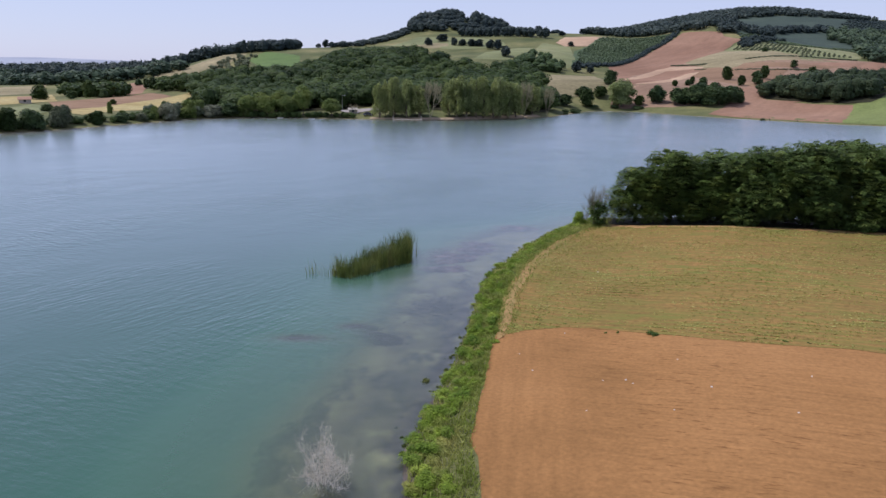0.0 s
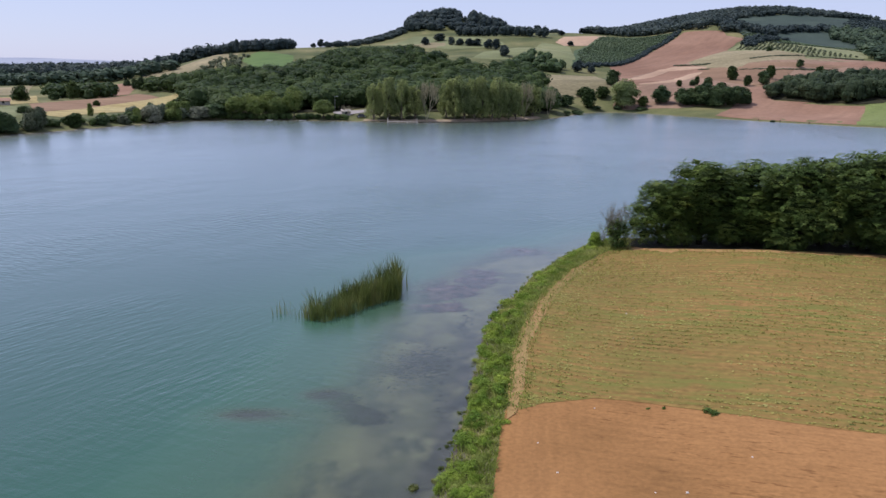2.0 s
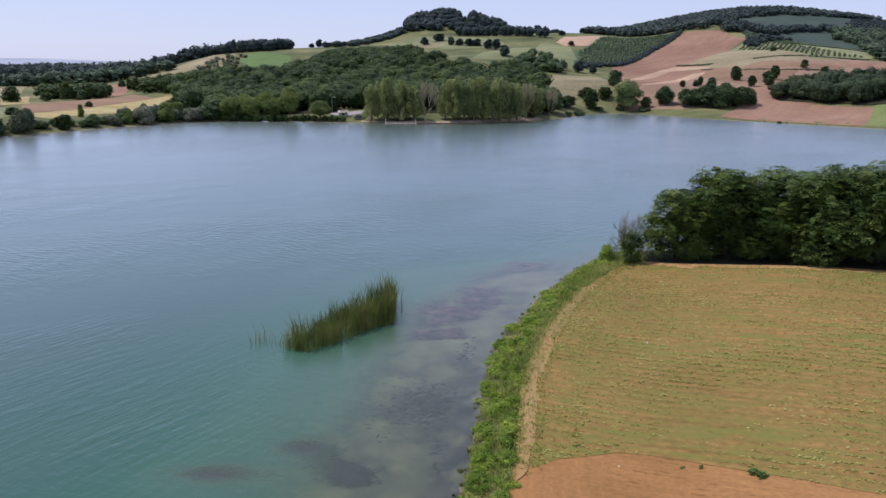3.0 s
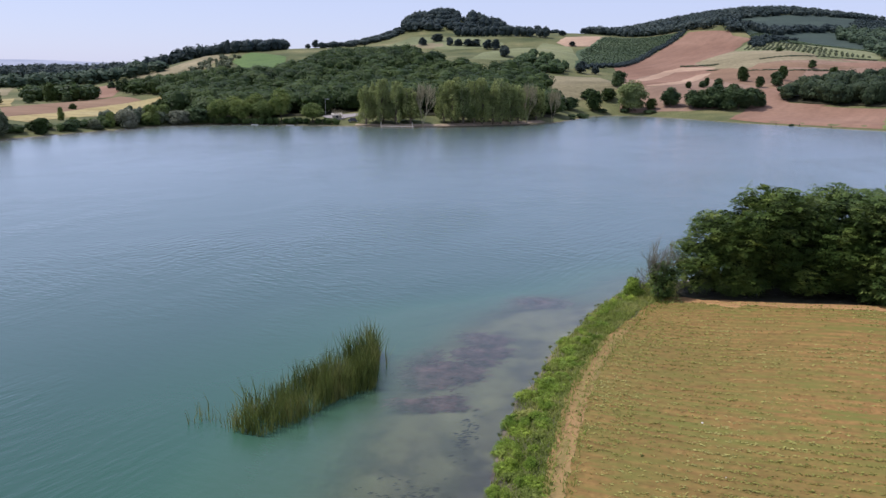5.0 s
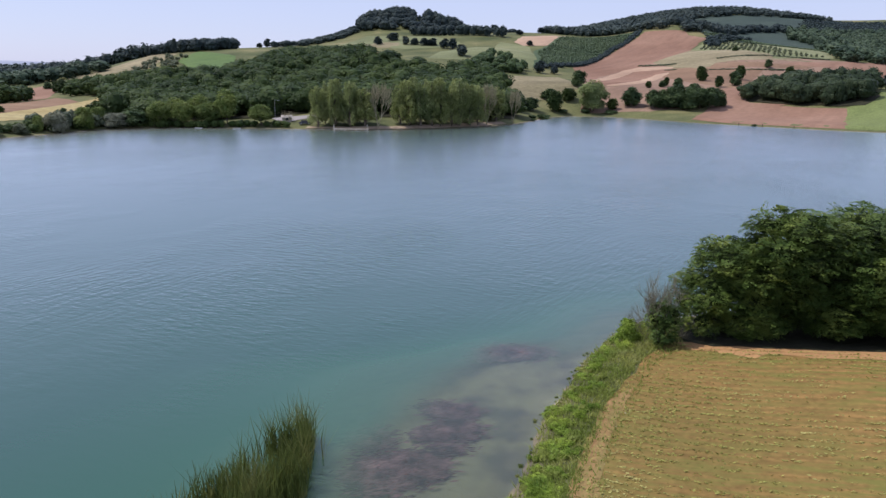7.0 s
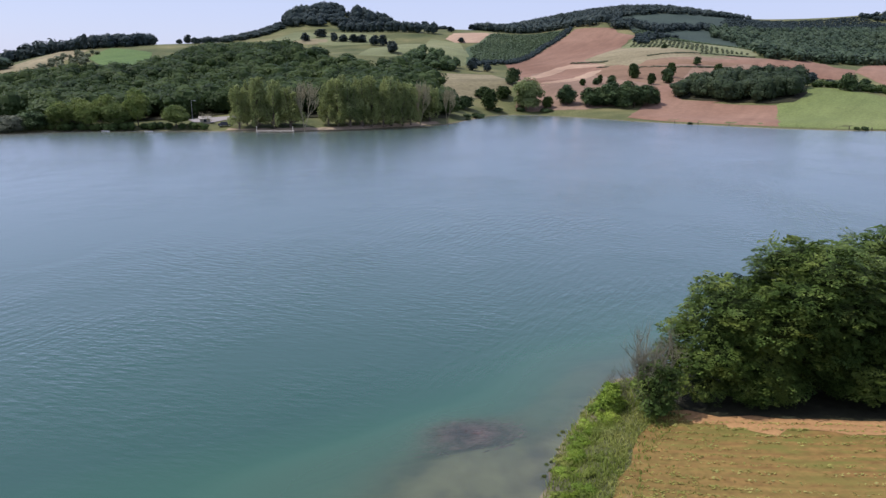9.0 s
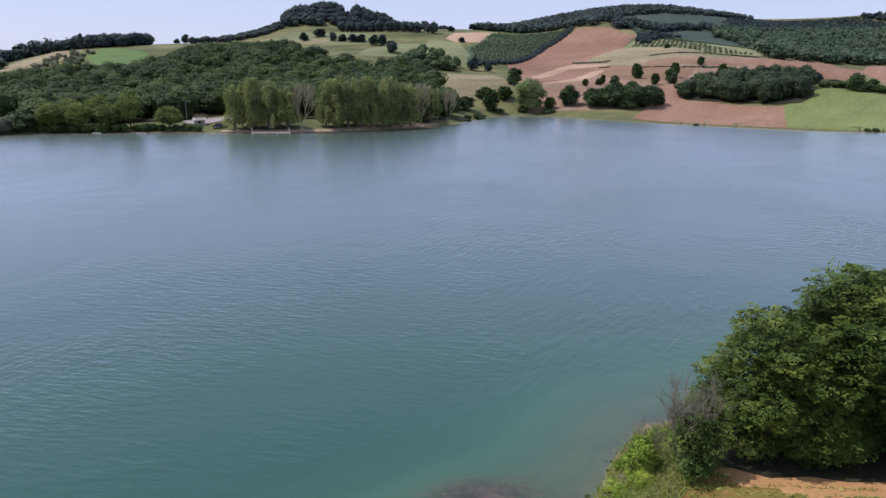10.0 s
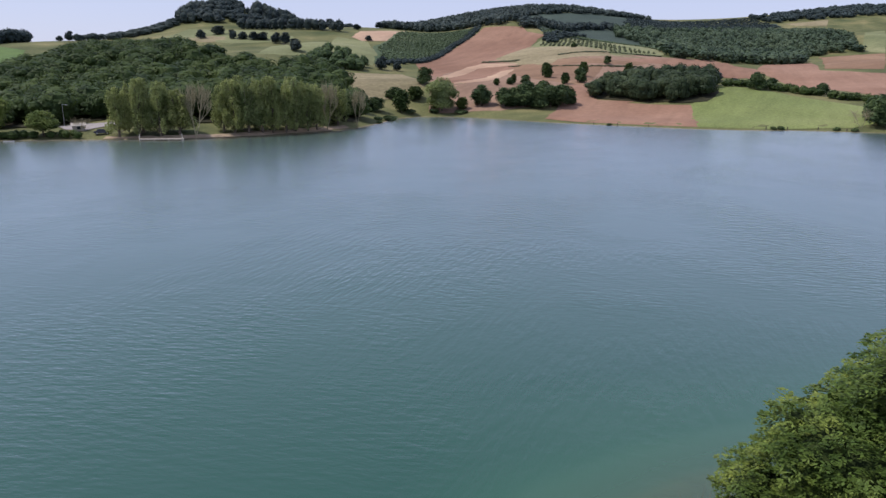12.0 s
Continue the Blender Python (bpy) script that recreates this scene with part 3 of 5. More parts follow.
def field_patch(name, label, poly, material, step=6.0, lift=None, ragged=0.0, category="field"):
    """A field draped over the ground inside a plan outline."""
    rng = np.random.default_rng(len(name) * 7 + len(poly))
    poly = np.asarray(poly, float)
    edge = []
    for a, b in zip(poly, np.roll(poly, -1, 0)):
        n = max(1, int(np.linalg.norm(b - a) / step))
        edge += [a + (b - a) * k / n + rng.normal(0, ragged, 2) for k in range(n)]
    lo, hi = poly.min(0), poly.max(0)
    inner = [(x, y) for x in np.arange(lo[0] + step / 2, hi[0], step) for y in np.arange(lo[1] + step / 2, hi[1], step)]
    ring = [(k, (k + 1) % len(edge)) for k in range(len(edge))]
    pts, _, faces, *_ = delaunay_2d_cdt([Vector(p) for p in edge + inner], ring, [], 1, 1e-4)
    xy = np.array([tuple(p) for p in pts])
    far = np.hypot(xy[:, 0], xy[:, 1])
    z = ground(xy[:, 0], xy[:, 1]) + (np.clip(far * 0.0006, 0.16, 0.45) if lift is None else lift)
    if lift is None:  # the rim lies on the ground
        z[: len(edge)] = ground(xy[: len(edge), 0], xy[: len(edge), 1]) + 0.1
        z += len(name + label) % 7 * 0.006
    me = quick_mesh(name, np.column_stack([xy, z]), np.array([tuple(f) for f in faces]), material, True)
    return tagged(new(name, me), label, category, kind="structure")


def inside(poly, x, y):
    odd, poly = np.zeros(np.shape(x), bool), np.asarray(poly, float)
    for (ax, ay), (bx, by) in zip(poly, np.roll(poly, -1, 0)):
        if ay != by:
            odd ^= ((ay > y) != (by > y)) & (x < ax + (y - ay) * (bx - ax) / (by - ay))
    return odd


# the two near fields on the bank
BANK_EDGE = [(0.5, -20), (2, 10), (2.9, 29), (2.6, 34), (3.4, 40), (4.4, 46)]
CROP_EDGE = [(5.3, 50), (6.5, 58.4), (9.4, 69.5), (11.6, 74.5), (14.4, 80.5), (18.8, 86.8), (21.5, 89.4)]
PLOUGHED = BANK_EDGE + [(4.9, 50.2), (7.3, 51.6), (10.5, 52.2), (13.7, 51.1), (16.6, 49.4), (21.8, 46.6), (30.4, 43.4), (90, 25), (90, -20)]
STUBBLED = [(90, 24), (30, 42.6), (26.2, 44.1), (21.3, 45.8), (16.2, 48.6), (13.7, 50.3), (10.5, 51.4), (7.3, 50.8), (5, 49.6)] + CROP_EDGE + [(22.6, 88.4), (27, 86.2), (32, 84.5), (38, 82.4), (45, 80.3), (60, 76.2), (90, 68.4)]
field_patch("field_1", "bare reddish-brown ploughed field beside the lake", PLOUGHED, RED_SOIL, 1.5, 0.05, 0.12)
field_patch("field_2", "tan field with sparse green crop rows", STUBBLED, STUBBLE, 1.5, 0.068, 0.1)
field_patch("track", "pale worn strip of bare earth along the field edge", [(5.0, 48.8), (5.5, 49.4), (6.4, 53), (7.5, 60), (10.4, 69.3), (12.6, 75), (15.2, 80), (16.6, 82.4),
            (14.2, 80.4), (11.3, 75), (9.1, 69.7), (6.4, 60), (5.4, 53)], TRACK, 0.4, 0.085, 0.06, "track")
field_patch("field_37", "strip of bare orange earth at the foot of the trees", [(21.4, 89.2), (22.4, 89.2), (27, 86.9), (32, 85.2), (38, 83.2), (45, 81), (60, 77), (90, 69.2), (90, 67.2), (60, 75), (45, 79), (38, 81), (32, 82.6), (27, 84.6), (23, 86.6)], ORANGE_SOIL, 0.7, 0.085, 0.3)

def far_field(name, label, material, poly):
    """A field on the far slopes; its rim reaches a little under its neighbours."""
    poly = np.asarray(poly, float)
    mid = poly.mean(0)
    return field_patch(name, label, mid + (poly - mid) * (1 + 1.4 / np.linalg.norm(poly - mid, axis=1).mean()), material, 7.0, None, 0.3)


field_patch("field_36", "bare pinkish hillside soil", [(84, 366), (92, 395), (101, 433), (118, 495), (160, 585), (190, 540), (260, 503), (309, 513), (300, 480), (270, 470), (225, 425), (192, 398), (165, 398), (146, 362), (114, 357)], FAR_PALE_RED, 7.0, 0.09, 0.5)
far_field("field_3", "broad reddish ploughed field on the hillside", FAR_RED, [(114, 507), (138, 553), (160, 587), (184, 630), (204, 655), (213, 668), (240, 648), (238, 635), (249, 623), (236, 607), (213, 567), (186, 538), (171, 520), (156, 508), (142, 494), (122, 469), (109, 441), (107, 470)])
far_field("field_4", "light pink band of bare soil below the red field", FAR_PINK, [(142, 494), (155, 505), (173, 487), (165, 485), (147, 487), (106, 424), (109, 441)])
far_field("field_5", "light pink bare soil strip above the inlet", FAR_PINK, [(102, 395), (154, 468), (165, 472), (153, 454), (130, 422), (102, 390)])
far_field("field_6", "brown ploughed plot between trees", FAR_BROWN, [(155, 456), (171, 483), (189, 475), (186, 467), (218, 467), (203, 446), (172, 400), (160, 427)])
far_field("field_7", "pale dry grass field on the hillside", FAR_TAN, [(186, 538), (213, 567), (238, 530), (247, 500), (259, 500), (201, 492), (196, 482), (189, 475), (183, 472), (172, 485), (171, 520)])
far_field("field_8", "grassy olive grove ground", PALE_GREEN, [(214, 566), (240, 605), (249, 618), (273, 601), (330, 600), (293, 519), (241, 496), (235, 524)])
far_field("field_9", "narrow pale grass strip", FAR_TAN, [(201, 492), (262, 498), (273, 498), (197, 483)])
far_field("field_10", "narrow brown soil strip", FAR_BROWN, [(196, 482), (238, 482), (262, 486), (248, 478), (187, 468)])
far_field("field_11", "reddish soil strip on the slope", FAR_RED, [(238, 483), (282, 502), (332, 517), (329, 492), (337, 479), (315, 452), (303, 455), (294, 463), (300, 484), (270, 486)])
far_field("field_12", "reddish soil rising beside the copse", FAR_RED, [(144, 356), (161, 394), (179, 408), (163, 367), (176, 356), (158, 358)])
far_field("field_13", "reddish-brown ploughed field on the lake shore", FAR_RED, [(143, 361), (163, 364), (188, 333), (158, 286), (148, 295), (139, 305), (130, 314), (121, 327)])
far_field("field_14", "light green young crop field on the lake shore", LIGHT_GREEN, [(159, 285), (189, 333), (207, 342), (220, 356), (226, 347), (232, 324), (240, 305), (240, 285), (225, 270), (205, 266), (187, 273), (170, 279)])
far_field("field_15", "reddish-brown field on the far slope", FAR_RED, [(332, 471), (375, 514), (441, 542), (372, 460), (385, 422), (278, 322), (280, 351), (310, 414), (322, 442)])
far_field("field_16", "red soil strip below the wood", FAR_RED, [(304, 502), (335, 504), (318, 454), (311, 446), (309, 473)])
far_field("field_17", "pale straw field under the ridge", FAR_TAN, [(800, 991), (877, 991), (833, 946), (802, 969)])
far_field("field_18", "pale green pasture on the far slope", PALE_GREEN, [(834, 878), (870, 880), (654, 674), (645, 694)])
far_field("field_19", "brown and green strips on the far slope", FAR_BROWN, [(598, 702), (651, 671), (400, 437), (382, 466)])
far_field("field_20", "ochre dry field beside the inlet", FAR_TAN, [(61, 439), (91, 446), (91, 397), (84, 390), (58, 375), (55, 392)])
far_field("field_21", "dark green orchard slope", ORCHARD_GRASS, [(144, 697), (215, 678), (169, 609), (120, 507), (83, 479), (106, 604), (122, 634)])
far_field("field_22", "pale green meadow on the hill", PALE_GREEN, [(43, 490), (46, 521), (84, 642), (105, 623), (90, 506), (80, 474), (62, 465)])
far_field("field_23", "pale green pasture below the hilltop", PALE_GREEN, [(-52, 679), (-28, 739), (22, 703), (50, 648), (50, 625), (5, 623)])
far_field("field_24", "small pale pasture among trees", PALE_GREEN, [(19, 475), (28, 519), (46, 510), (41, 478)])
far_field("field_25", "tan bare patch below the hilltop", FAR_TAN, [(-36, 663), (-10, 675), (13, 646), (-10, 632)])
far_field("field_26", "distant pink bare field", FAR_PINK, [(97, 646), (109, 677), (152, 703), (122, 634), (102, 630)])
far_field("field_27", "bright green sloping field", VIVID, [(-145, 538), (-145, 587), (-109, 544), (-95, 468), (-109, 458)])
far_field("field_28", "tan and green sloping field", FAR_TAN, [(-210, 519), (-195, 571), (-185, 613), (-160, 588), (-160, 494), (-170, 475)])
far_field("field_29", "ripe yellow field near the shore", YELLOW, [(-143, 266), (-151, 339), (-139, 399), (-125, 361), (-130, 340), (-131, 262)])
far_field("field_30", "brown tilled strip", FAR_BROWN, [(-175, 320), (-171, 375), (-171, 415), (-145, 379), (-151, 339), (-145, 272)])
far_field("field_31", "small red soil field between trees", FAR_RED, [(-217, 472), (-206, 486), (-191, 460), (-178, 422), (-185, 400)])
far_field("field_32", "pale stubble strip", YELLOW, [(-220, 355), (-227, 415), (-178, 329), (-181, 291)])
far_field("field_33", "pale grass by the shore trees", PALE_GREEN, [(-164, 264), (-173, 302), (-146, 270), (-143, 249), (-149, 240)])
far_field("field_34", "tan strip in the valley", FAR_TAN, [(-288, 466), (-273, 493), (-244, 437), (-237, 383)])
far_field("field_39", "dark green young plantation below the crest", YOUNG_WOOD, [(300, 560), (340, 620), (440, 770), (530, 852), (655, 918), (770, 966), (790, 1000), (560, 1012), (445, 968), (373, 958), (330, 895), (288, 785), (258, 668), (252, 626), (276, 604)])
far_field("field_38", "reddish-brown tilled strip between paler strips", FAR_RED, [(106, 424), (147, 487), (165, 485), (166, 474), (154, 468), (102, 395)])
# distant sheet with the haze put into its colour
field_patch("backdrop", "pale bluish land far off in the valley", [(-2300, 2500), (-1500, 2650), (-900, 2500), (-1000, 2100), (-1600, 2000), (-2300, 2200)], HAZED_LAND, 80.0, 6.0, 0.3)
field_patch("road", "pale gravel track and parking place by the shore", [(-42, 301), (-46, 309), (-39, 313), (-24, 317), (-25, 312), (-33, 305), (-36, 298)], GRAVEL, 3, 0.2, 0.2, "road")
field_patch("beach", "bare sandy bank under the poplars", [(-30, 287.6), (-10, 283.2), (13, 288), (31, 299.3), (42, 309.5), (40, 311.5), (24, 299.5), (8, 290.5), (-10, 286.5), (-30, 289.4)], SAND, 2, 0.2, 0.3, "beach")


# ---- woods ----
def crown_template(rng, leaves, leaf, cores):
    """A broad domed crown one metre high and wide: a ring of lobes round a higher middle, leaf clumps over closed inner masses."""
    lobes = [(0, 0, 0.56, 0.38, 1.0), (0, 0, 0.36, 0.38, 0.9)]
    for k in range(8):
        a, low = k * 2.4 + rng.uniform(-0.5, 0.5), k % 3 == 2
        reach = rng.uniform(0.22, 0.34) if not low else rng.uniform(0.28, 0.38)
        r = rng.uniform(0.15, 0.22)
        lobes.append((reach * np.cos(a), reach * np.sin(a), rng.uniform(0.24, 0.4) if low else rng.uniform(0.48, 0.8 - 0.45 * reach), r, 0.85))
    pos, out = lobed_crown(rng, lobes, leaves)
    normal = unit(out * 0.9 + np.array([0, 0, 0.25]) + rng.normal(0, 0.16, out.shape))
    return merge(leaf_quads(rng, pos, normal, leaf, 0.8), core_quads(lobes[: cores + 2], 0.84, *((5, 7) if leaves > 100 else (3, 5))))


def wood(name, label, poly, spacing, tall, wide, material, leaves=90, leaf=0.2, cores=4, seed=1, grid=0.0, lift=0.0):
    """Many crowns joined: a wood, or an orchard where grid gives the turn of its rows."""
    rng = np.random.default_rng(seed)
    shapes = [crown_template(rng, leaves, leaf, cores) for _ in range(6)]
    poly = np.asarray(poly, float)
    (x0, y0), (x1, y1) = poly.min(0), poly.max(0)
    c, half = (poly.min(0) + poly.max(0)) / 2, max(x1 - x0, y1 - y0) * 0.75
    u, v = (g.ravel() for g in np.meshgrid(np.arange(-half, half, spacing), np.arange(-half, half, spacing * (1.0 if grid else 0.87))))
    if grid:
        x, y = c[0] + u * np.cos(grid) - v * np.sin(grid), c[1] + u * np.sin(grid) + v * np.cos(grid)
        jit = 0.08
    else:
        x, y, jit = c[0] + u, c[1] + v, 0.34
    x, y = x + rng.normal(0, jit * spacing, x.shape), y + rng.normal(0, jit * spacing, x.shape)
    keep = inside(poly, x, y)
    x, y = x[keep], y[keep]
    z = ground(x, y) + lift
    verts, faces, n = [], [], 0
    for px, py, pz in zip(x, y, z):
        sv, sf = shapes[rng.integers(6)]
        a, h, w = rng.uniform(0, 6.28), tall * rng.uniform(0.82, 1.16), wide * rng.uniform(0.75, 1.35)
        verts.append(np.stack([px + w * (sv[:, 0] * np.cos(a) - sv[:, 1] * np.sin(a)), py + w * (sv[:, 0] * np.sin(a) + sv[:, 1] * np.cos(a)), pz + h * sv[:, 2]], -1))
        faces.append(sf + n)
        n += len(sv)
    return tagged(new(name, quick_mesh(name, np.concatenate(verts), np.concatenate(faces), material)), label, "woodland", kind="stuff")


HILL_WOOD = [(-108, 318), (-88, 308), (-50, 311), (-28, 326), (-10, 305), (10, 306), (30, 312), (46, 322), (51, 345), (52, 366), (51, 383), (46, 397), (36, 421), (22, 424),
             (8, 430), (-9, 450), (-28, 500), (-48, 545), (-72, 505), (-80, 455), (-92, 428), (-112, 424), (-142, 420), (-158, 416), (-140, 400), (-128, 368), (-116, 340)]
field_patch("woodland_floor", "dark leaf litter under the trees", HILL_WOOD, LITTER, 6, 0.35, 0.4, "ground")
wood("hill_wood", "dense green deciduous wood covering a low hill", HILL_WOOD, 8.6, 10.5, 12.8, WOOD_LEAF, 470, 0.08, 5, 3)
wood("valley_wood", "dark broadleaf trees at the foot of the slope", [(-170, 418), (-140, 402), (-112, 416), (-116, 440), (-150, 446), (-174, 440)], 7, 8, 9, WOOD_LEAF, 150, 0.16, 5, 4)
wood("valley_wood", "green clump of trees between the valley fields", [(-218, 405), (-192, 374), (-170, 374), (-184, 420), (-214, 440)], 8, 8, 9, WOOD_LEAF, 150, 0.18, 5, 27)
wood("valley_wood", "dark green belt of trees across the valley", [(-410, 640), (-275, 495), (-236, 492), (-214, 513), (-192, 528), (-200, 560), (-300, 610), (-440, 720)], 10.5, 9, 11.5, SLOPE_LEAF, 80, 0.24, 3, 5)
wood("ridge_wood", "distant dark wood along the ridge", [(-760, 980), (-330, 660), (-225, 600), (-195, 620), (-195, 720), (-330, 860), (-560, 1060)], 10, 12, 11, HAZED_LEAF, 44, 0.26, 0, 6)
wood("ridge_wood", "tall dark trees on the rounded ridge", [(-196, 640), (-172, 606), (-150, 592), (-128, 590), (-124, 622), (-140, 660), (-190, 700)], 6.5, 9, 9, HAZED_LEAF, 130, 0.2, 5, 7)
wood("ridge_wood", "dark trees along the skyline", [(-116, 712), (-84, 710), (-54, 752), (-38, 774), (-45, 812), (-70, 792), (-90, 748), (-114, 735)], 7, 5.6, 8.5, HAZED_LEAF, 130, 0.17, 5, 8)
wood("hilltop_wood", "tall dark trees crowning the round hilltop", [(-26, 769), (-8, 767), (16, 765), (20, 845), (-24, 850)], 8, 8.6, 10, HAZED_LEAF, 170, 0.14, 6, 9)
wood("hilltop_wood", "tall dark trees on the steep flank of the hilltop", [(-43, 781), (-24, 769), (-22, 846), (-40, 840)], 7.5, 12, 9.5, HAZED_LEAF, 170, 0.14, 6, 32)
wood("hilltop_wood", "tall dark trees on the shoulder of the hilltop", [(26, 792), (66, 796), (68, 838), (27, 842)], 7.5, 12.6, 9.5, HAZED_LEAF, 170, 0.14, 6, 33)
wood("ridge_wood", "low dark trees trailing down the ridge", [(6, 768), (60, 760), (100, 785), (220, 1000), (200, 1050), (70, 850), (10, 800)], 8, 6, 8, HAZED_LEAF, 80, 0.2, 2, 10)
wood("hilltop_wood", "dark belt of trees below the shoulder of the hilltop", [(12, 722), (33, 722), (55, 688), (77, 674), (90, 668), (92, 680), (78, 690), (58, 708), (36, 742), (14, 742)], 6.5, 9.5, 8.5, HAZED_LEAF, 130, 0.17, 5, 11)
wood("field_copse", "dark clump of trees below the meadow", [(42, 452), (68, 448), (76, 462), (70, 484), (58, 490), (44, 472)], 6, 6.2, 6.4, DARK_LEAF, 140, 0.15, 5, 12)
wood("ridge_wood", "dark forest along the crest of the long ridge", [(140, 740), (172, 706), (213, 680), (230, 662), (253, 670), (300, 785), (339, 890), (373, 948), (445, 958), (500, 965), (590, 1010), (560, 1080), (300, 1100), (190, 980)], 8, 8, 9, HAZED_LEAF, 44, 0.25, 0, 13)
wood("ridge_wood", "belt of dark trees above the red field", [(238, 646), (256, 644), (276, 646), (296, 664), (288, 676), (262, 664), (246, 664)], 6.5, 7, 7.5, HAZED_LEAF, 90, 0.2, 2, 34)
wood("ridge_wood", "irregular belt of dark trees across the ridge", [(330, 800), (362, 822), (392, 842), (429, 850), (450, 866), (452, 880), (410, 868), (372, 856), (335, 835)], 7.5, 7.5, 8.5, HAZED_LEAF, 90, 0.2, 2, 35)
wood("orchard", "low rows of young trees on the crest of the ridge", [(470, 890), (560, 870), (770, 965), (800, 1080), (600, 1040), (520, 965)], 7.4, 2.6, 5.4, HAZED_LEAF, 24, 0.3, 0, 29, 0.5)
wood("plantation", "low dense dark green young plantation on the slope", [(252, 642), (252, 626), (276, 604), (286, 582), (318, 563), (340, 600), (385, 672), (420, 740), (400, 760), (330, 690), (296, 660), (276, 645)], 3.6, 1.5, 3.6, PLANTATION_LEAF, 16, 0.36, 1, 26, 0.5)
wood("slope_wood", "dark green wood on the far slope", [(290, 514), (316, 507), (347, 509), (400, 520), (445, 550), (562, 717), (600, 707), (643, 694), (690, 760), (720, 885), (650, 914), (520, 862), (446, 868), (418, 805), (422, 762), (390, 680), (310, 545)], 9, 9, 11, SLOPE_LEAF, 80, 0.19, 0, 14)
wood("ridge_wood", "dark forest on the farthest ridge", [(790, 1010), (870, 1000), (960, 972), (1150, 1000), (1150, 1080), (800, 1080)], 10, 7.5, 11, HAZED_LEAF, 44, 0.26, 0, 15)
COPSE = [(162, 369), (172, 359), (188, 340), (197, 333), (209, 343), (216, 357), (220, 380), (196, 392), (170, 384)]
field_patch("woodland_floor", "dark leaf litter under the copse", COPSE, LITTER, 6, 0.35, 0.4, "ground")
wood("shore_copse", "dense dark green copse above the shore field", COPSE, 5.6, 10, 8.4, COPSE_LEAF, 420, 0.085, 5, 16)
wood("orchard", "rows of small dark orchard trees on the slope", [(146, 690), (210, 675), (167, 609), (120, 512), (88, 486), (108, 600), (124, 634)], 3.6, 1.5, 3.2, PLANTATION_LEAF, 18, 0.34, 1, 17, 0.55)
wood("olive_grove", "rows of grey-green olive trees", [(218, 566), (240, 603), (250, 616), (271, 599), (274, 530), (290, 519), (243, 499), (236, 526)], 4.6, 1.7, 2.1, OLIVE_LEAF, 40, 0.28, 1, 18, 0.3)
wood("olive_grove", "scattered grey-green olive trees on the slope", [(-166, 492), (-172, 560), (-160, 586), (-143, 552), (-136, 505), (-146, 478)], 7.5, 3.2, 4.2, OLIVE_LEAF, 60, 0.22, 3, 28)
wood("field_hedge", "low bushy hedge along the field edge", [(218, 356), (226, 348), (238, 330), (247, 316), (262, 300), (268, 304), (252, 322), (243, 338), (230, 356), (222, 362)], 3.2, 3.2, 4.0, WOOD_LEAF, 90, 0.2, 3, 19)
wood("field_hedge", "thin dark hedge between field strips", [(202, 493.5), (240, 500), (286, 509), (286, 511), (240, 502), (202, 495.5)], 1.2, 0.8, 1.9, OLIVE_LEAF, 40, 0.25, 2, 20)
wood("field_hedge", "thin olive-coloured hedge below the brown strip", [(185, 466), (207, 464), (250, 474), (250, 476), (207, 466), (185, 468)], 1.2, 0.7, 1.8, OLIVE_LEAF, 40, 0.25, 2, 30)
wood("field_hedge", "narrow band of weeds between strips", [(164, 480), (170, 477), (171, 479), (165, 482)], 1.2, 0.7, 1.8, OLIVE_LEAF, 40, 0.25, 2, 31)
wood("field_hedge", "thin hedge under the dry field", [(157, 511), (175, 494), (177, 497), (160, 514)], 1.5, 0.9, 2.2, OLIVE_LEAF, 40, 0.25, 2, 21)
wood("field_hedge", "dark bushy edge above the red field", [(232, 586), (247, 618), (262, 632), (290, 628), (258, 606), (238, 574)], 5, 4, 5, HAZED_LEAF, 80, 0.22, 3, 22)
wood("field_hedge", "dark belt of trees beside the orchard", [(85, 474), (120, 505), (168, 604), (214, 674), (210, 677), (164, 607), (117, 510), (82, 479)], 2.4, 2.6, 3.0, HAZED_LEAF, 40, 0.25, 0, 23)


# ---- single trees ----
def boughs(rng, pos, out, per, long, wide, leaf):
    """Flat leafy bough tips, one at each place: they reach out from the tree, droop at the rim and lie in shelves."""
    n = len(pos)
    a = unit(out * np.array([1, 1, 0.25]) + rng.normal(0, 0.3, (n, 3)) + np.array([0, 0, -0.12]))
    b = unit(np.cross(np.array([0, 0, 1.0]) + rng.normal(0, 0.12, (n, 3)), a))
    flat = np.cross(a, b)
    size = rng.uniform(0.6, 1.3, (n, 1))
    u = rng.uniform(-0.6, 0.5, (n, per))
    v = rng.uniform(-0.5, 0.5, (n, per)) * (1.0 - 0.75 * np.maximum(u, 0) / 0.5)
    p = pos[:, None] + a[:, None] * (u * long * size)[..., None] + b[:, None] * (v * wide * size)[..., None]
    p = p - flat[:, None] * (long * size * (0.55 * np.maximum(u, 0) ** 2 * 2 + 0.9 * v**2) + rng.uniform(0, 0.07, (n, per)))[..., None]
    way = unit(a[:, None] * 0.8 + b[:, None] * (np.sign(v) * 0.75)[..., None] - np.array([0, 0, 0.25]))
    normal = unit(flat[:, None] + rng.normal(0, 0.22, p.shape))
    return leaf_quads(rng, p.reshape(-1, 3), normal.reshape(-1, 3), leaf, 0.46, way.reshape(-1, 3))


def spaced(pos, gap):
    """The places of which none lies nearer than gap to one kept before."""
    keep = []
    for k, p in enumerate(pos):
        if not keep or ((pos[keep] - p) ** 2).sum(1).min() > gap * gap:
            keep.append(k)
    return np.array(keep)


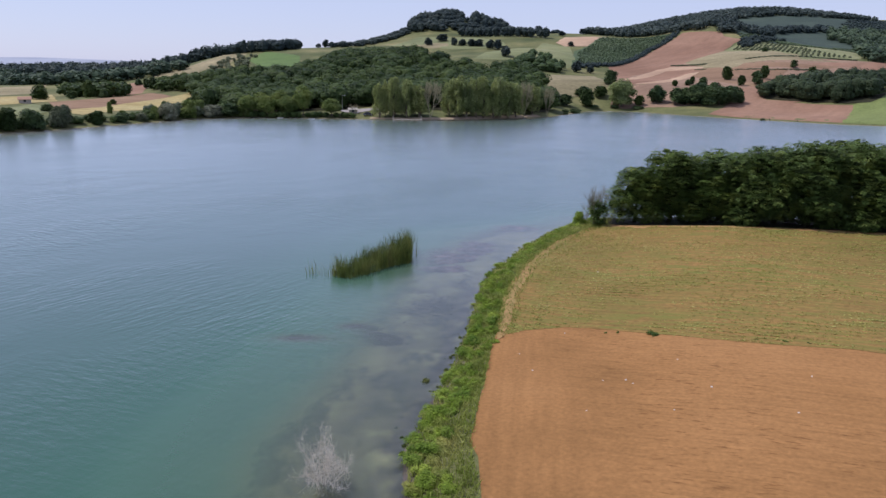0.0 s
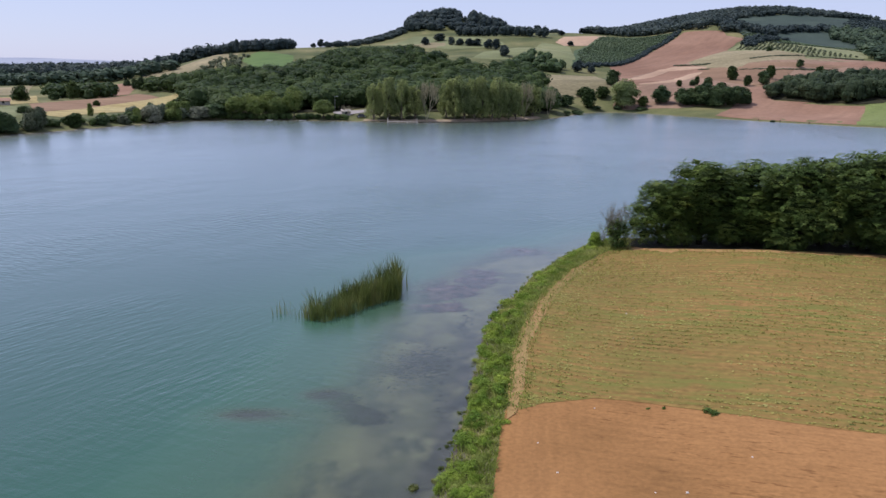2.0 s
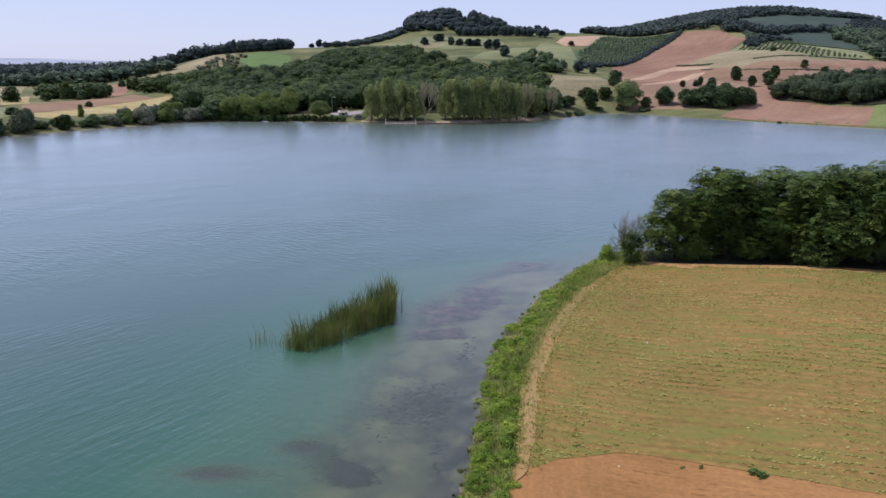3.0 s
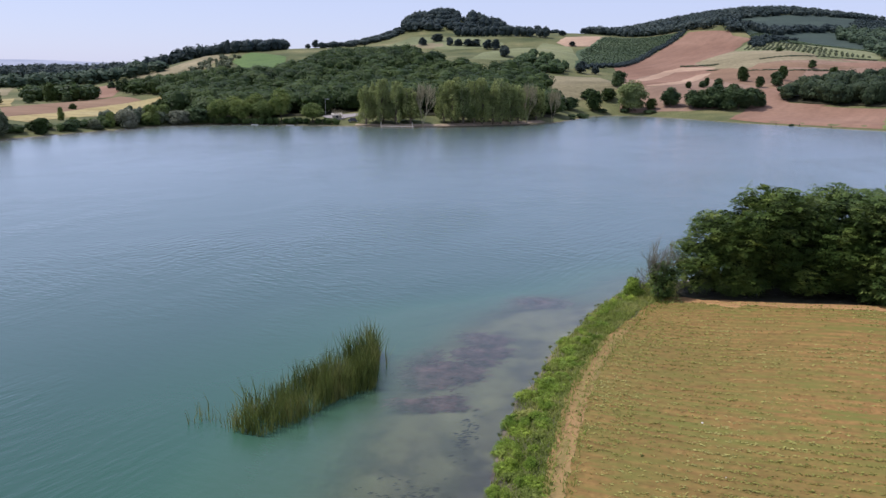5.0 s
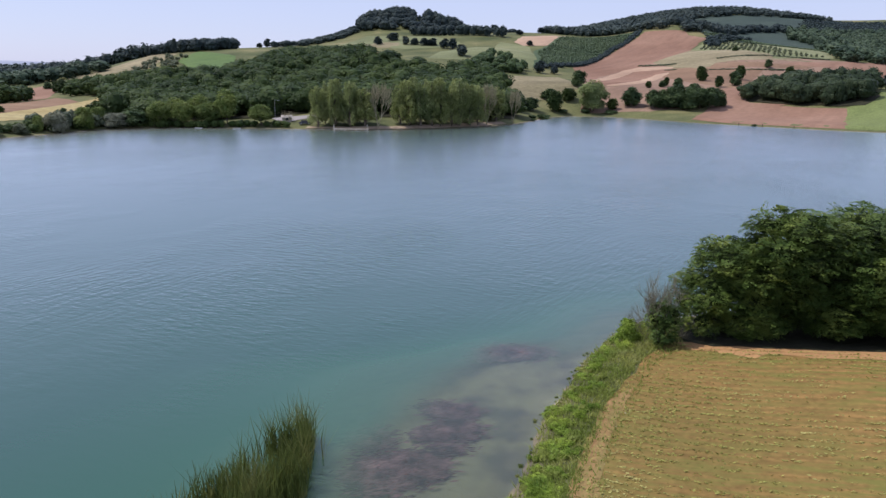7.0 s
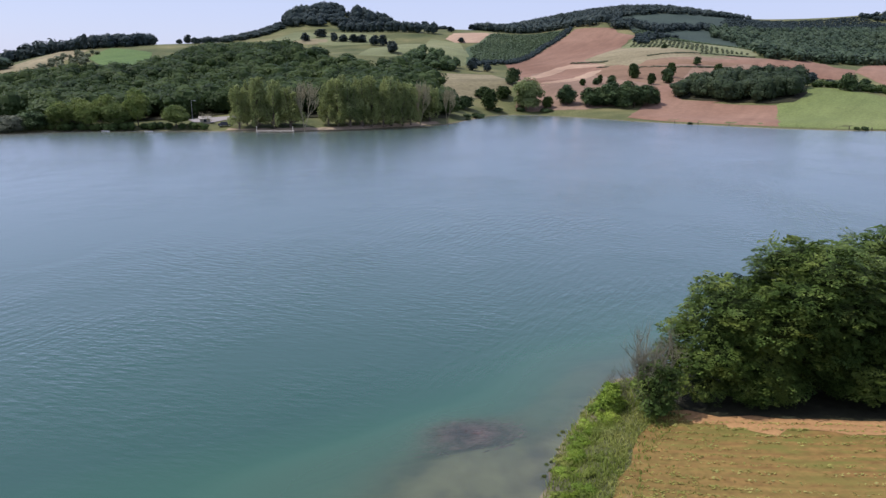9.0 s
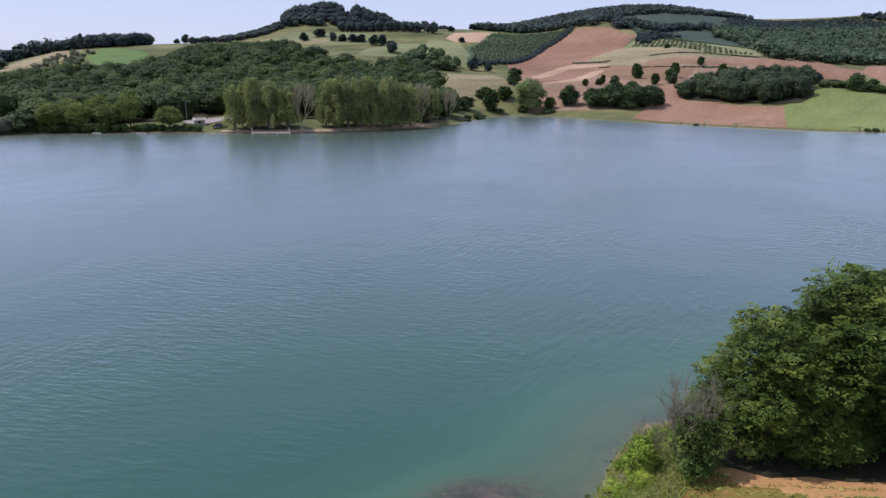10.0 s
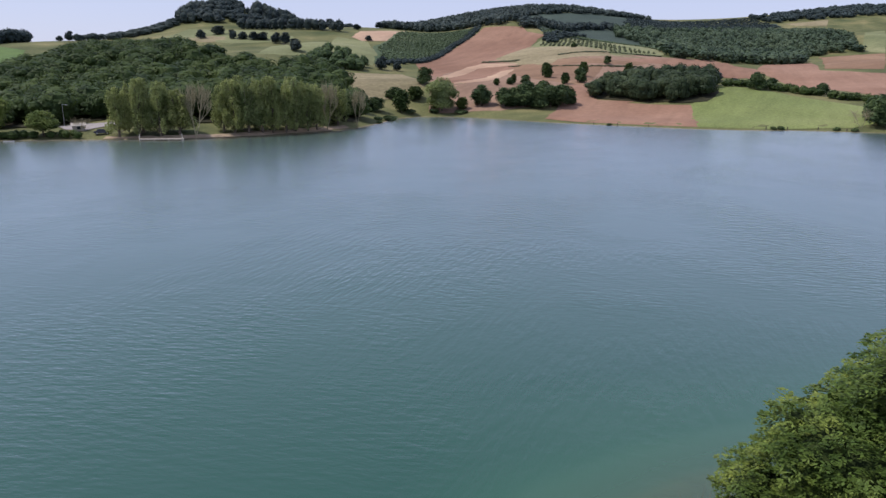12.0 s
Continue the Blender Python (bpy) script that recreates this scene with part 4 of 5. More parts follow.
def tree(name, label, h, w, seed, leaf_mat, n=700, per=6, leaf=0.5, low=0.18, bark=BARK, spray=0.7, group="", lobes_n=9, category="tree", up=0.7, core=0.78, tier=0.0):
    """A broadleaf tree at the origin: trunk with limbs, and a crown of leaf sprays."""
    rng = np.random.default_rng(seed)
    ob = thing(name, label, category, group)
    lobes = round_lobes(rng, h, w, low, lobes_n)
    stem = [(0, 0, -0.4), (0.02 * h, 0.01 * h, h * 0.25), (0, 0.02 * h, h * 0.5), (0, 0, h * 0.75)]
    tubes = [tube(stem, [0.032 * h, 0.024 * h, 0.015 * h, 0.005 * h], 7)]
    for x, y, z, r, s in lobes[1:]:
        a = np.array([0.01 * h, 0.01 * h, max(0.12 * h, z * 0.45)])
        b = np.array([x, y, z])
        tubes.append(tube([a, a + (b - a) * 0.5 + np.array([0, 0, 0.04 * h]), b], [0.013 * h, 0.009 * h, 0.003 * h], 5))
    part("trunk", merge(*tubes), bark, ob)
    pos, out = lobed_crown(rng, lobes, n)
    inner = np.asarray(lobes)[rng.integers(0, len(lobes), n // 6), :3] + rng.normal(0, w * 0.06, (n // 6, 3))
    pos, out = np.concatenate([pos, inner]), np.concatenate([out, unit(rng.normal(size=inner.shape))])
    if tier:  # boughs in shelves
        ok = pos[:, 2] > h * low * 0.6
        pos, out = pos[ok], out[ok]
        ok = spaced(pos * np.array([1, 1, 1.9]), spray * 0.76)
        pos, out = pos[ok], unit(out[ok] * 0.6 + unit(pos[ok] - np.array([0, 0, h * 0.35])) * 0.6)
        pos[:, 2] += (np.round(pos[:, 2] / tier) * tier - pos[:, 2]) * 0.5
        part("crown", boughs(rng, pos, out, per, spray, spray * 1.25, leaf), leaf_mat, ob)
        # core coloured dark, as shade seen between the boughs
        part("inner_crown", core_quads(lobes, core), SHADED_LEAF, ob, "inside of the crown, coloured dark to stand for shade")
        return ob
    ok = pos[:, 2] > h * low * 0.6
    pos = pos[ok]
    part("crown", merge(sprays(rng, pos, unit(pos - np.array([0, 0, h * 0.45])), per, spray, leaf, up), core_quads(lobes, core)), leaf_mat, ob)
    return ob


def poplar(label, h, w, seed):
    """A tall narrow tree: steep boughs, each with an upright plume of leaves, and gaps between them."""
    rng = np.random.default_rng(seed)
    ob = thing("poplar", label, "tree", "poplars on the far shore")
    tubes = [tube([(0, 0, -0.4), (0.1, 0, h * 0.4), (0, 0.1, h * 0.95)], [0.22, 0.15, 0.03], 6)]
    lobes = []
    for k in range(34):
        z0 = h * rng.uniform(0.0, 0.64)
        reach = w * rng.uniform(0.12, 0.4) * (1.15 - 0.75 * z0 / h)
        a, rise = k * 2.4 + rng.uniform(-0.5, 0.5), h * rng.uniform(0.24, 0.36)
        x, y, top = reach * np.cos(a), reach * np.sin(a), min(h, z0 + rise)
        r = w * rng.uniform(0.085, 0.13)
        lobes.append((x, y, (z0 + top) / 2 + 0.03 * h, r, (top - z0) * 0.5 / r))
        tubes.append(tube([(0, 0, z0 * 0.7), (x * 0.7, y * 0.7, z0 + 0.2 * rise), (x, y, top)], [0.07, 0.05, 0.01], 4))
    lobes.append((0, 0, h * 0.8, w * 0.12, h * 0.19 / (w * 0.12)))
    part("trunk", merge(*tubes), BARK, ob)
    pos, out = lobed_crown(rng, lobes, 3400)
    normal = unit(out + rng.normal(0, 0.45, out.shape) + np.array([0, 0, 0.2]))
    part("crown", merge(leaf_quads(rng, pos, normal, 0.55, 0.3, (0, 0, 1)), leaf_quads(rng, pos + rng.normal(0, 0.2, pos.shape), unit(rng.normal(size=pos.shape)), 0.27, 0.6)), POPLAR_LEAF, ob)
    return ob


def bare_tree(name, label, h, w, seed, bark, levels=3, stems=1, forks=5, lift=0.35, group="", category="tree", thick=0.014):
    rng = np.random.default_rng(seed)
    ob = thing(name, label, category, group)
    wood_, twigs = [], []
    for k in range(stems):
        lean = np.array([rng.normal(0, w / h * 0.4), rng.normal(0, w / h * 0.4), 1.0]) if stems > 1 else np.array([0, 0, 1.0])
        got = limbs(rng, (rng.normal(0, 0.1 * stems**0.5), rng.normal(0, 0.1 * stems**0.5), -0.3), unit(lean), h * (0.62 if stems > 1 else 0.7), h * thick, levels, w / h * 0.9 + 0.15, lift, forks, 5)
        wood_ += got[:1]
        twigs += got[1:]
    part("trunk", merge(*wood_), bark, ob)
    part("branchwork", merge(*twigs), bark, ob)
    return ob


def put(made, spots, seed=5, sink=0.0):
    """The given models over the spots (x, y, height, width): each model stands once and is copied after that."""
    rng, used = np.random.default_rng(seed), set()
    for k, (x, y, h, w) in enumerate(spots):
        ob, h0, w0 = made[k % len(made)]
        m = placed(x, y, rng.uniform(0, 6.28), w / w0, h / h0, sink)
        if k % len(made) in used:
            copy_thing(ob, m)
        else:
            ob.matrix_basis = m
            used.add(k % len(made))


FIELD_TREES = [(90, 397, 8, 7), (167, 432, 8, 6.5), (175, 408, 8, 6), (165, 405, 5, 5), (144, 405, 5, 5), (139, 409, 4, 3.5), (225, 473, 5, 4.5), (192, 439, 7, 6), (60, 361, 6, 7),
               (72, 365, 8, 8), (55, 360, 7, 6), (82, 382, 5, 8), (73, 383, 5, 8), (99, 367, 4.5, 6), (228, 525, 3.5, 4), (126, 398, 3, 3.5), (135, 404, 3.5, 3.5), (222, 442, 9, 7)]
put([(tree("field_tree", "round dark green tree standing in the fields", 8, 7, 31, DARK_LEAF, 420, 5, 0.75, 0.1, group="trees in the fields", spray=0.8), 8, 7),
     (tree("field_tree", "round dark green tree standing in the fields", 7, 7, 32, WOOD_LEAF, 420, 5, 0.75, 0.08, group="trees in the fields", spray=0.8), 7, 7)], FIELD_TREES, 2)
HILL_TREES = [(-16, 655, 7, 7), (-4, 679, 9, 13), (7, 645, 9, 7), (14, 641, 7.5, 8), (22, 636, 8, 9), (28, 633, 8, 9), (37, 617, 10, 8), (43, 613, 10.5, 9), (40, 489, 9, 8), (107, 632, 5, 6), (83, 462, 9, 7), (92, 463, 6.5, 5), (-119, 722, 10, 7), (-126, 722, 5.5, 6),
              (100, 800, 11, 11), (128, 850, 12, 14), (-164, 594, 14, 4.5), (289, 453, 8, 9), (294, 442, 5, 7), (191, 394, 3.5, 4.5), (108, 690, 6, 7), (135, 730, 7, 9)]
put([(tree("hill_tree", "dark green tree standing alone on the hills", 9, 8, 33, HAZED_LEAF, 330, 5, 0.9, 0.12, group="trees on the hills", spray=0.9), 9, 8)], HILL_TREES, 3)
VALLEY_TREES = [(-200, 471, 4, 4.5), (-178, 441, 8, 6.5), (-174, 367, 9, 7.5), (-181, 366, 9, 7.5), (-181, 349, 8, 9.5), (-188, 334, 7, 9.5), (-146, 263, 5.2, 7.5), (-152, 329, 2.6, 3.6), (-183, 314, 2.6, 3),
                (-207, 440, 8, 9), (-196, 396, 9, 10), (-205, 408, 8, 9), (-130, 333, 6.5, 5.5), (-188, 455, 6, 6)]
put([(tree("valley_tree", "dark round tree among the valley fields", 8, 8, 34, DARK_LEAF, 420, 5, 0.75, 0.1, group="trees in the valley", spray=0.8), 8, 8),
     (tree("valley_tree", "green round tree among the valley fields", 8, 8, 35, WOOD_LEAF, 420, 5, 0.75, 0.1, group="trees in the valley", spray=0.8), 8, 8)], VALLEY_TREES, 4)
COPSE_TREES = [(108, 368, 9.2, 9), (117, 362, 10, 10.5), (121, 361, 10, 10), (125, 360, 11.4, 12), (131, 357, 12.3, 12.6), (136, 358, 11, 11), (140, 358, 11.5, 11.5), (146, 362, 10, 8.5), (128, 366, 11, 12), (137, 367, 11, 11)]
put([(tree("copse_tree", "dark green leafy tree in a small copse", 11, 9.5, 36, DARK_LEAF, 520, 6, 0.7, 0.06, group="trees of the small copse", spray=0.8), 11, 9.5)], COPSE_TREES, 6)
put([(tree("willow", "light green spreading tree beside the inlet", 14.5, 14, 37, POPLAR_LEAF, 700, 6, 0.65, 0.1, spray=0.9), 14.5, 14)], [(90, 367, 14.5, 14)], 7)
put([(tree("hedge_tree", "dark round tree in the far hedge", 8, 8, 38, DARK_LEAF, 420, 5, 0.75, 0.08, group="trees of the far hedge", spray=0.8), 8, 8)],
    [(227, 341, 8.2, 7.5), (242, 350, 4.5, 6), (219, 268, 9, 11), (213, 260, 11, 12), (226, 276, 8, 10), (222, 364, 5, 5), (252, 330, 5, 6)], 8)
SHORE_TREES = [(-133, 217, 7, 7), (-128, 222, 6.5, 7.8), (-123, 230, 7.5, 6.6), (-118, 243, 4.8, 5.4), (-114, 253, 3.8, 4.6), (-110, 260, 3.2, 5), (-105, 304, 7.5, 9.5),
               (-88, 291, 6.5, 10), (-131, 226, 5, 7), (-126, 236, 5, 7), (-137, 208, 7, 9), (-145, 196, 8, 10), (-121, 250, 3.0, 4.4), (-112, 270, 3.4, 4.4)]
put([(tree("shore_tree", "dark green bushy tree on the waterline", 7, 7.5, 39, WOOD_LEAF, 480, 6, 0.6, 0.02, group="trees along the far shore", spray=0.7), 7, 7.5),
     (tree("shore_tree", "green bushy tree on the waterline", 7, 7.5, 40, DARK_LEAF, 480, 6, 0.6, 0.02, group="trees along the far shore", spray=0.7), 7, 7.5),
     (tree("shore_tree", "pale grey-green willow bush on the waterline", 7, 7.5, 48, OLIVE_LEAF, 480, 6, 0.5, 0.02, group="trees along the far shore", spray=0.7), 7, 7.5)], SHORE_TREES, 9, 0.2)
put([(tree("willow_bush", "pale grey-green willow bush on the waterline", 6.5, 8.5, 57, PALE_LEAF, 480, 6, 0.45, 0.02, group="willows along the far shore", spray=0.7), 6.5, 8.5)],
    [(-104.5, 270.5, 6.3, 8), (-92.5, 286.5, 5.2, 9)], 26, 0.2)
put([(tree("shore_tree", "yellow-green leafy tree on the waterline", 7, 7.5, 58, GROVE_LEAF, 600, 6, 0.45, 0.02, group="trees along the far shore", spray=0.7), 7, 7.5)],
    [(-100, 280.5, 7.3, 7), (-107.5, 266, 5, 3.6), (-127, 272, 4.5, 2.4), (-118, 262.5, 2.6, 3.2), (-98, 287, 6, 6)], 27, 0.2)
GROVE = [(-80, 292, 8, 8.5), (-72, 293, 9, 9), (-64, 293, 8.6, 9), (-58, 295, 12.6, 8.5), (-46, 293.5, 7.3, 9), (-76, 298, 9, 9), (-68, 299, 10, 9)]
put([(tree("lakeside_tree", "fresh green spreading tree on the lake shore", 9, 9, 41, GROVE_LEAF, 900, 7, 0.42, 0.3, group="fresh green trees on the shore", spray=0.7, core=0.55), 9, 9)], GROVE, 10)
POPLARS = [(-26, 289, 14.2, 7.5), (-20.5, 288.5, 15.9, 7.8), (-15, 287, 15.2, 7.2), (-10, 288, 13.6, 6.4), (2, 292, 12.6, 5), (5, 290, 15.2, 6), (9, 290.5, 16.2, 5.6), (13, 291.5, 14.6, 5),
           (16, 292.5, 16.4, 5.2), (20, 294, 14.4, 4.8), (23, 296.5, 15.8, 5.2), (27, 298.5, 14.4, 4.8), (30, 301, 15.4, 4.5), (38, 311, 12.4, 6), (-20, 292, 15, 5.4), (-14, 292, 14.6, 5.2), (6, 295, 15, 5)]
put([(poplar("tall grey-green poplar on the sandy shore", 15, 5, 42), 15, 5), (poplar("tall grey-green poplar on the sandy shore", 15, 5, 43), 15, 5), (poplar("tall grey-green poplar on the sandy shore", 15, 5, 44), 15, 5)], POPLARS, 11)
put([(poplar("tall poplar in the back row of the grove", 15, 5, 45), 15, 5)], [(11, 297, 15.4, 5), (16, 299, 15.4, 5), (21, 302, 15, 5), (26, 305, 14, 5), (33, 308, 12, 5), (-24, 293, 14, 5)], 12)
put([(bare_tree("bare_poplar", "leafless pale grey poplar at the water's edge", 14, 6, 46, GREY_BARK, 3, 2, 6, 0.55, "bare trees"), 14, 6)], [(-5.5, 284.5, 13.5, 5.2), (33.5, 302.5, 14, 4.6), (44.2, 310.2, 12, 4)], 13)
put([(bare_tree("bare_tree", "small leafless grey tree on the shore", 6, 6, 47, GREY_BARK, 3, 2, 5, 0.3, "bare trees"), 6, 6)], [(207, 264, 6.5, 7), (-38, 297, 4, 5)], 14)


# ---- the hedge of trees on the near bank ----
HEDGE = [(25.95, 90.9, 7.2, 7.7), (30.1, 89.9, 9.4, 9.5), (34.2, 88.2, 9.35, 9.6), (39.5, 85.9, 9.6, 9.8), (45, 84.1, 10.2, 9.8), (51, 82.4, 11, 9.8), (57.5, 80.8, 11.2, 10), (64.5, 79.2, 11.3, 10.4),
         (32.4, 92.8, 9.3, 8.6), (38, 91.6, 9.5, 9.2), (43.5, 89.4, 10.4, 9.4), (50, 87.6, 11, 9.4), (57, 86, 11.4, 9.4)]
# near-black litter sheet adds painted shade to the ground under the crowns
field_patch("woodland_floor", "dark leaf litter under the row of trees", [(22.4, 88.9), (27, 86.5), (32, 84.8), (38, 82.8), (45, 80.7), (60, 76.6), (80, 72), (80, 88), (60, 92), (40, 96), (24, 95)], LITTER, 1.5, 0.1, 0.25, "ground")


def bank_trees(leaf_mat, label, seed, low):
    """Two models, each with its true height and width."""
    made = []
    for k in range(2):
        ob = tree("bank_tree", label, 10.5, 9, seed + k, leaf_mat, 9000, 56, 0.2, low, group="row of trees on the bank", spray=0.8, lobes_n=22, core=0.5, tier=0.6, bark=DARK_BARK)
        crown = max(ob.children, key=lambda c: len(c.data.vertices)).data
        co = np.array([v.co for v in crown.vertices])
        made.append((ob, float(np.percentile(co[:, 2], 99.8)), float(np.percentile(np.hypot(co[:, 0], co[:, 1]), 96)) * 2))
    return made


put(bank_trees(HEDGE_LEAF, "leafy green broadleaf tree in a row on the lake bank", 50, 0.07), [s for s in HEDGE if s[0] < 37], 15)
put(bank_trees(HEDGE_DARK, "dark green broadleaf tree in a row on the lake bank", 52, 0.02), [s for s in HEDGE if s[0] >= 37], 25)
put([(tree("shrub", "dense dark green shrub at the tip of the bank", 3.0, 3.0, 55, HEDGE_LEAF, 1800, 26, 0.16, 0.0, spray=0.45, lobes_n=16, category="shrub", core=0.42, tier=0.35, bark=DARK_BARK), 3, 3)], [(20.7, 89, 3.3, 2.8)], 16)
put([(bare_tree("bare_shrub", "leafless grey-brown shrub on the bank", 5, 4.5, 56, TWIG, 3, 7, 5, 0.45, category="shrub", thick=0.013), 5, 4.5)], [(20.6, 89.3, 4.9, 2.7)], 17)
put([(bare_tree("bare_shrub", "low leafless grey shrub beside the trees", 2.6, 3, 59, TWIG, 3, 8, 5, 0.25, category="shrub", thick=0.008), 2.6, 3)], [(22.6, 90.4, 2.0, 1.8), (19.3, 91.3, 2.8, 2.6)], 23)
put([(tree("shrub", "small yellow-green bush at the tip of the bank", 1.9, 2, 57, SHRUB_LEAF, 200, 8, 0.2, 0.02, spray=0.28, category="shrub"), 1.9, 2)], [(18.5, 90.1, 1.9, 1.4)], 18)
put([(bare_tree("dead_shrub", "pale bleached dead shrub standing in the shallows", 3.0, 3, 58, PALE_BARK, 4, 10, 4, 0.08, category="shrub", thick=0.009), 3.0, 3)], [(-4.9, 30.6, 2.9, 2.1)], 19)


# ---- bank growth ----
def bush(name, label, seed, w, h, leaf_mat, n=150, per=7, leaf=0.2, group="", category="shrub"):
    rng = np.random.default_rng(seed)
    ob = thing(name, label, category, group)
    lobes = [(rng.normal(0, w * 0.22), rng.normal(0, w * 0.22), h * rng.uniform(0.3, 0.6), w * rng.uniform(0.2, 0.3), h / w) for _ in range(6)]
    stems = [tube([(0, 0, -0.2), (x * 0.5, y * 0.5, z * 0.5), (x, y, z)], [0.03, 0.02, 0.006], 4) for x, y, z, *_ in lobes]
    part("stem", merge(*stems), BARK, ob)
    pos, out = lobed_crown(rng, lobes, n)
    part("foliage", merge(sprays(rng, pos, out, per, 0.26, leaf, 0.6), core_quads(lobes, 0.6, 4, 6)), leaf_mat, ob)
    return ob


def bank_spots(count, seed, inner, outer, y0=8.0, y1=94.0):
    """Places on the strip between the near waterline and the fields."""
    rng, out = np.random.default_rng(seed), []
    while len(out) < count:
        x, y = rng.uniform(-6, 24, 400), rng.uniform(y0, y1, 400)
        d = shore_distance(x, y)
        ok = (d > inner) & (d < outer) & ~inside(PLOUGHED, x, y) & ~inside(STUBBLED, x, y) & (x < 22.5 + (y - 90) * 0.3)
        out += list(zip(x[ok], y[ok]))
    return out[:count]


rng = np.random.default_rng(77)
bushes = [(bush("bank_shrub", "low bright green leafy shrub on the lake bank", 60 + k, 1.9, 1.15, SHRUB_LEAF if k != 2 else GRASS, 130, 8, 0.14, group="shrubs along the bank"), 1.15, 1.9) for k in range(4)]
put(bushes, [(x, y, rng.uniform(0.45, 1.0), rng.uniform(1.0, 1.7)) for x, y in bank_spots(330, 5, 0.2, 2.15) if y < 83 or shore_distance(x, y)[0] > 0.55], 20)
put([(bush("water_plant", "small dark green plant standing in the shallows", 66, 0.8, 0.6, REED, 60, 6, 0.14, "plants in the shallows", "plant"), 0.6, 0.8)],
    [(-0.1, 42.8, 0.45, 0.5), (-1.6, 36.6, 0.25, 0.3), (-1.2, 35.4, 0.25, 0.35), (0.2, 41.2, 0.2, 0.3), (1.2, 46.5, 0.2, 0.3)]
    + [(x, y, rng.uniform(0.1, 0.34), rng.uniform(0.2, 0.5)) for x, y in bank_spots(90, 9, -0.4, 0.2, 33.0, 92.0)], 21, 0.05)


def blades(rng, x, y, z, low, high, wide, lean=0.25, bend=0.3):
    """Tapered bent blades, two quads each."""
    n = len(x)
    h, a = rng.uniform(low, high, n), rng.uniform(0, 6.28, n)
    side = np.stack([np.cos(a), np.sin(a), 0 * a], -1) * (wide * rng.uniform(0.6, 1.3, n))[:, None]
    tilt = np.stack([rng.normal(0, lean, n), rng.normal(0, lean, n), np.ones(n)], -1)
    base = np.stack([x, y, z], -1)
    mid = base + tilt * (h * 0.55)[:, None]
    tip = base + (tilt + np.stack([rng.normal(0, bend, n), rng.normal(0, bend, n), 0 * a], -1)) * h[:, None]
    v = np.stack([base - side / 2, base + side / 2, mid + side * 0.4, mid - side * 0.4, tip + side * 0.06, tip - side * 0.06], 1).reshape(-1, 3)
    i = np.arange(n)[:, None] * 6
    return v, np.concatenate([i + np.array([[0, 1, 2, 3]]), i + np.array([[3, 2, 4, 5]])])


spots = np.array(bank_spots(17000, 6, 0.05, 9))
z = ground(spots[:, 0], spots[:, 1])
tagged(new("bank_grass", quick_mesh("bank_grass", *blades(rng, spots[:, 0], spots[:, 1], z - 0.02, 0.15, 0.5, 0.06, 0.3, 0.35), GRASS)), "tall pale green grass on the lake bank", "grass", kind="stuff")

# tufts along the worn strip at the field's edge
line = np.array([(2.5, 10), (3.0, 29), (2.7, 34), (3.6, 40), (4.5, 47), (5.8, 53), (6.8, 60), (9.6, 69.5), (11.8, 75), (14.5, 80.2), (18.2, 86.3), (21.3, 89.2)])
far = np.concatenate([[0], np.cumsum(np.linalg.norm(np.diff(line, axis=0), axis=1))])


def beside(count, low, high, clump=0.0, start=0.0):
    """Places that follow the strip at a distance to its field side."""
    s = rng.uniform(start, far[-1], count)
    if clump:
        s = np.round(s / clump) * clump + rng.normal(0, clump * 0.14, count)
    a, b = (np.stack([np.interp(v, far, line[:, 0]), np.interp(v, far, line[:, 1])], -1) for v in (s, s + 0.5))
    way = unit(b - a)
    off = rng.uniform(low, high, count)[:, None]
    return a + np.stack([way[:, 1], -way[:, 0]], -1) * off


spots = np.concatenate([beside(3200, -1.1, -0.1, 0.0), beside(300, 0.0, 0.5, 0.8, 40.0), beside(700, 0.45, 1.1, 0.7, 40.0)])
spots = spots + rng.normal(0, 0.06, spots.shape)
tagged(new("edge_grass", quick_mesh("edge_grass", *blades(rng, spots[:, 0], spots[:, 1], ground(spots[:, 0], spots[:, 1]) + 0.04, 0.1, 0.36, 0.06, 0.4, 0.4), GRASS)), "pale grass tufts along the worn field edge", "grass", kind="stuff")

# reeds
REEDS = [(-10.2, 66.2), (-8.2, 65.6), (-6.5, 67.1), (-4.7, 70), (-2.5, 71.6), (-2.5, 74), (-2.8, 78.4), (-4.2, 77.4), (-7.0, 73.2), (-9.8, 69.6)]
x, y = rng.uniform(-11, -1.5, 13000), rng.uniform(65, 78, 13000)
dense = np.array([0.6 + 0.9 * noise.noise(Vector((px * 0.7, py * 0.7, 9.0))) + 0.05 * (px + 7) for px, py in zip(x, y)])
ok = inside(REEDS, x, y) & (rng.uniform(0, 1, len(x)) < dense)
x, y = np.concatenate([x[ok], rng.normal(-12.3, 0.35, 15), rng.normal(-11.2, 0.4, 15), rng.normal(-2.0, 0.2, 6)]), np.concatenate([y[ok], rng.normal(67.8, 0.4, 15), rng.normal(67.2, 0.5, 15), rng.normal(75.5, 0.3, 6)])
tall = np.array([1.0 + 0.5 * noise.noise(Vector((px * 0.55, py * 0.55, 2.0))) + 0.25 * noise.noise(Vector((px * 1.7, py * 1.7, 5.0))) for px, py in zip(x, y)]) * (1.03 + 0.06 * (x + 6))
tagged(new("reed_bed", quick_mesh("reed_bed", *blades(rng, x, y, 0 * x - 0.4, 1.3 * tall, 2.42 * tall, 0.05, 0.08, 0.14), REED)), "clump of tall green reeds standing in the lake", "reeds", kind="stuff")

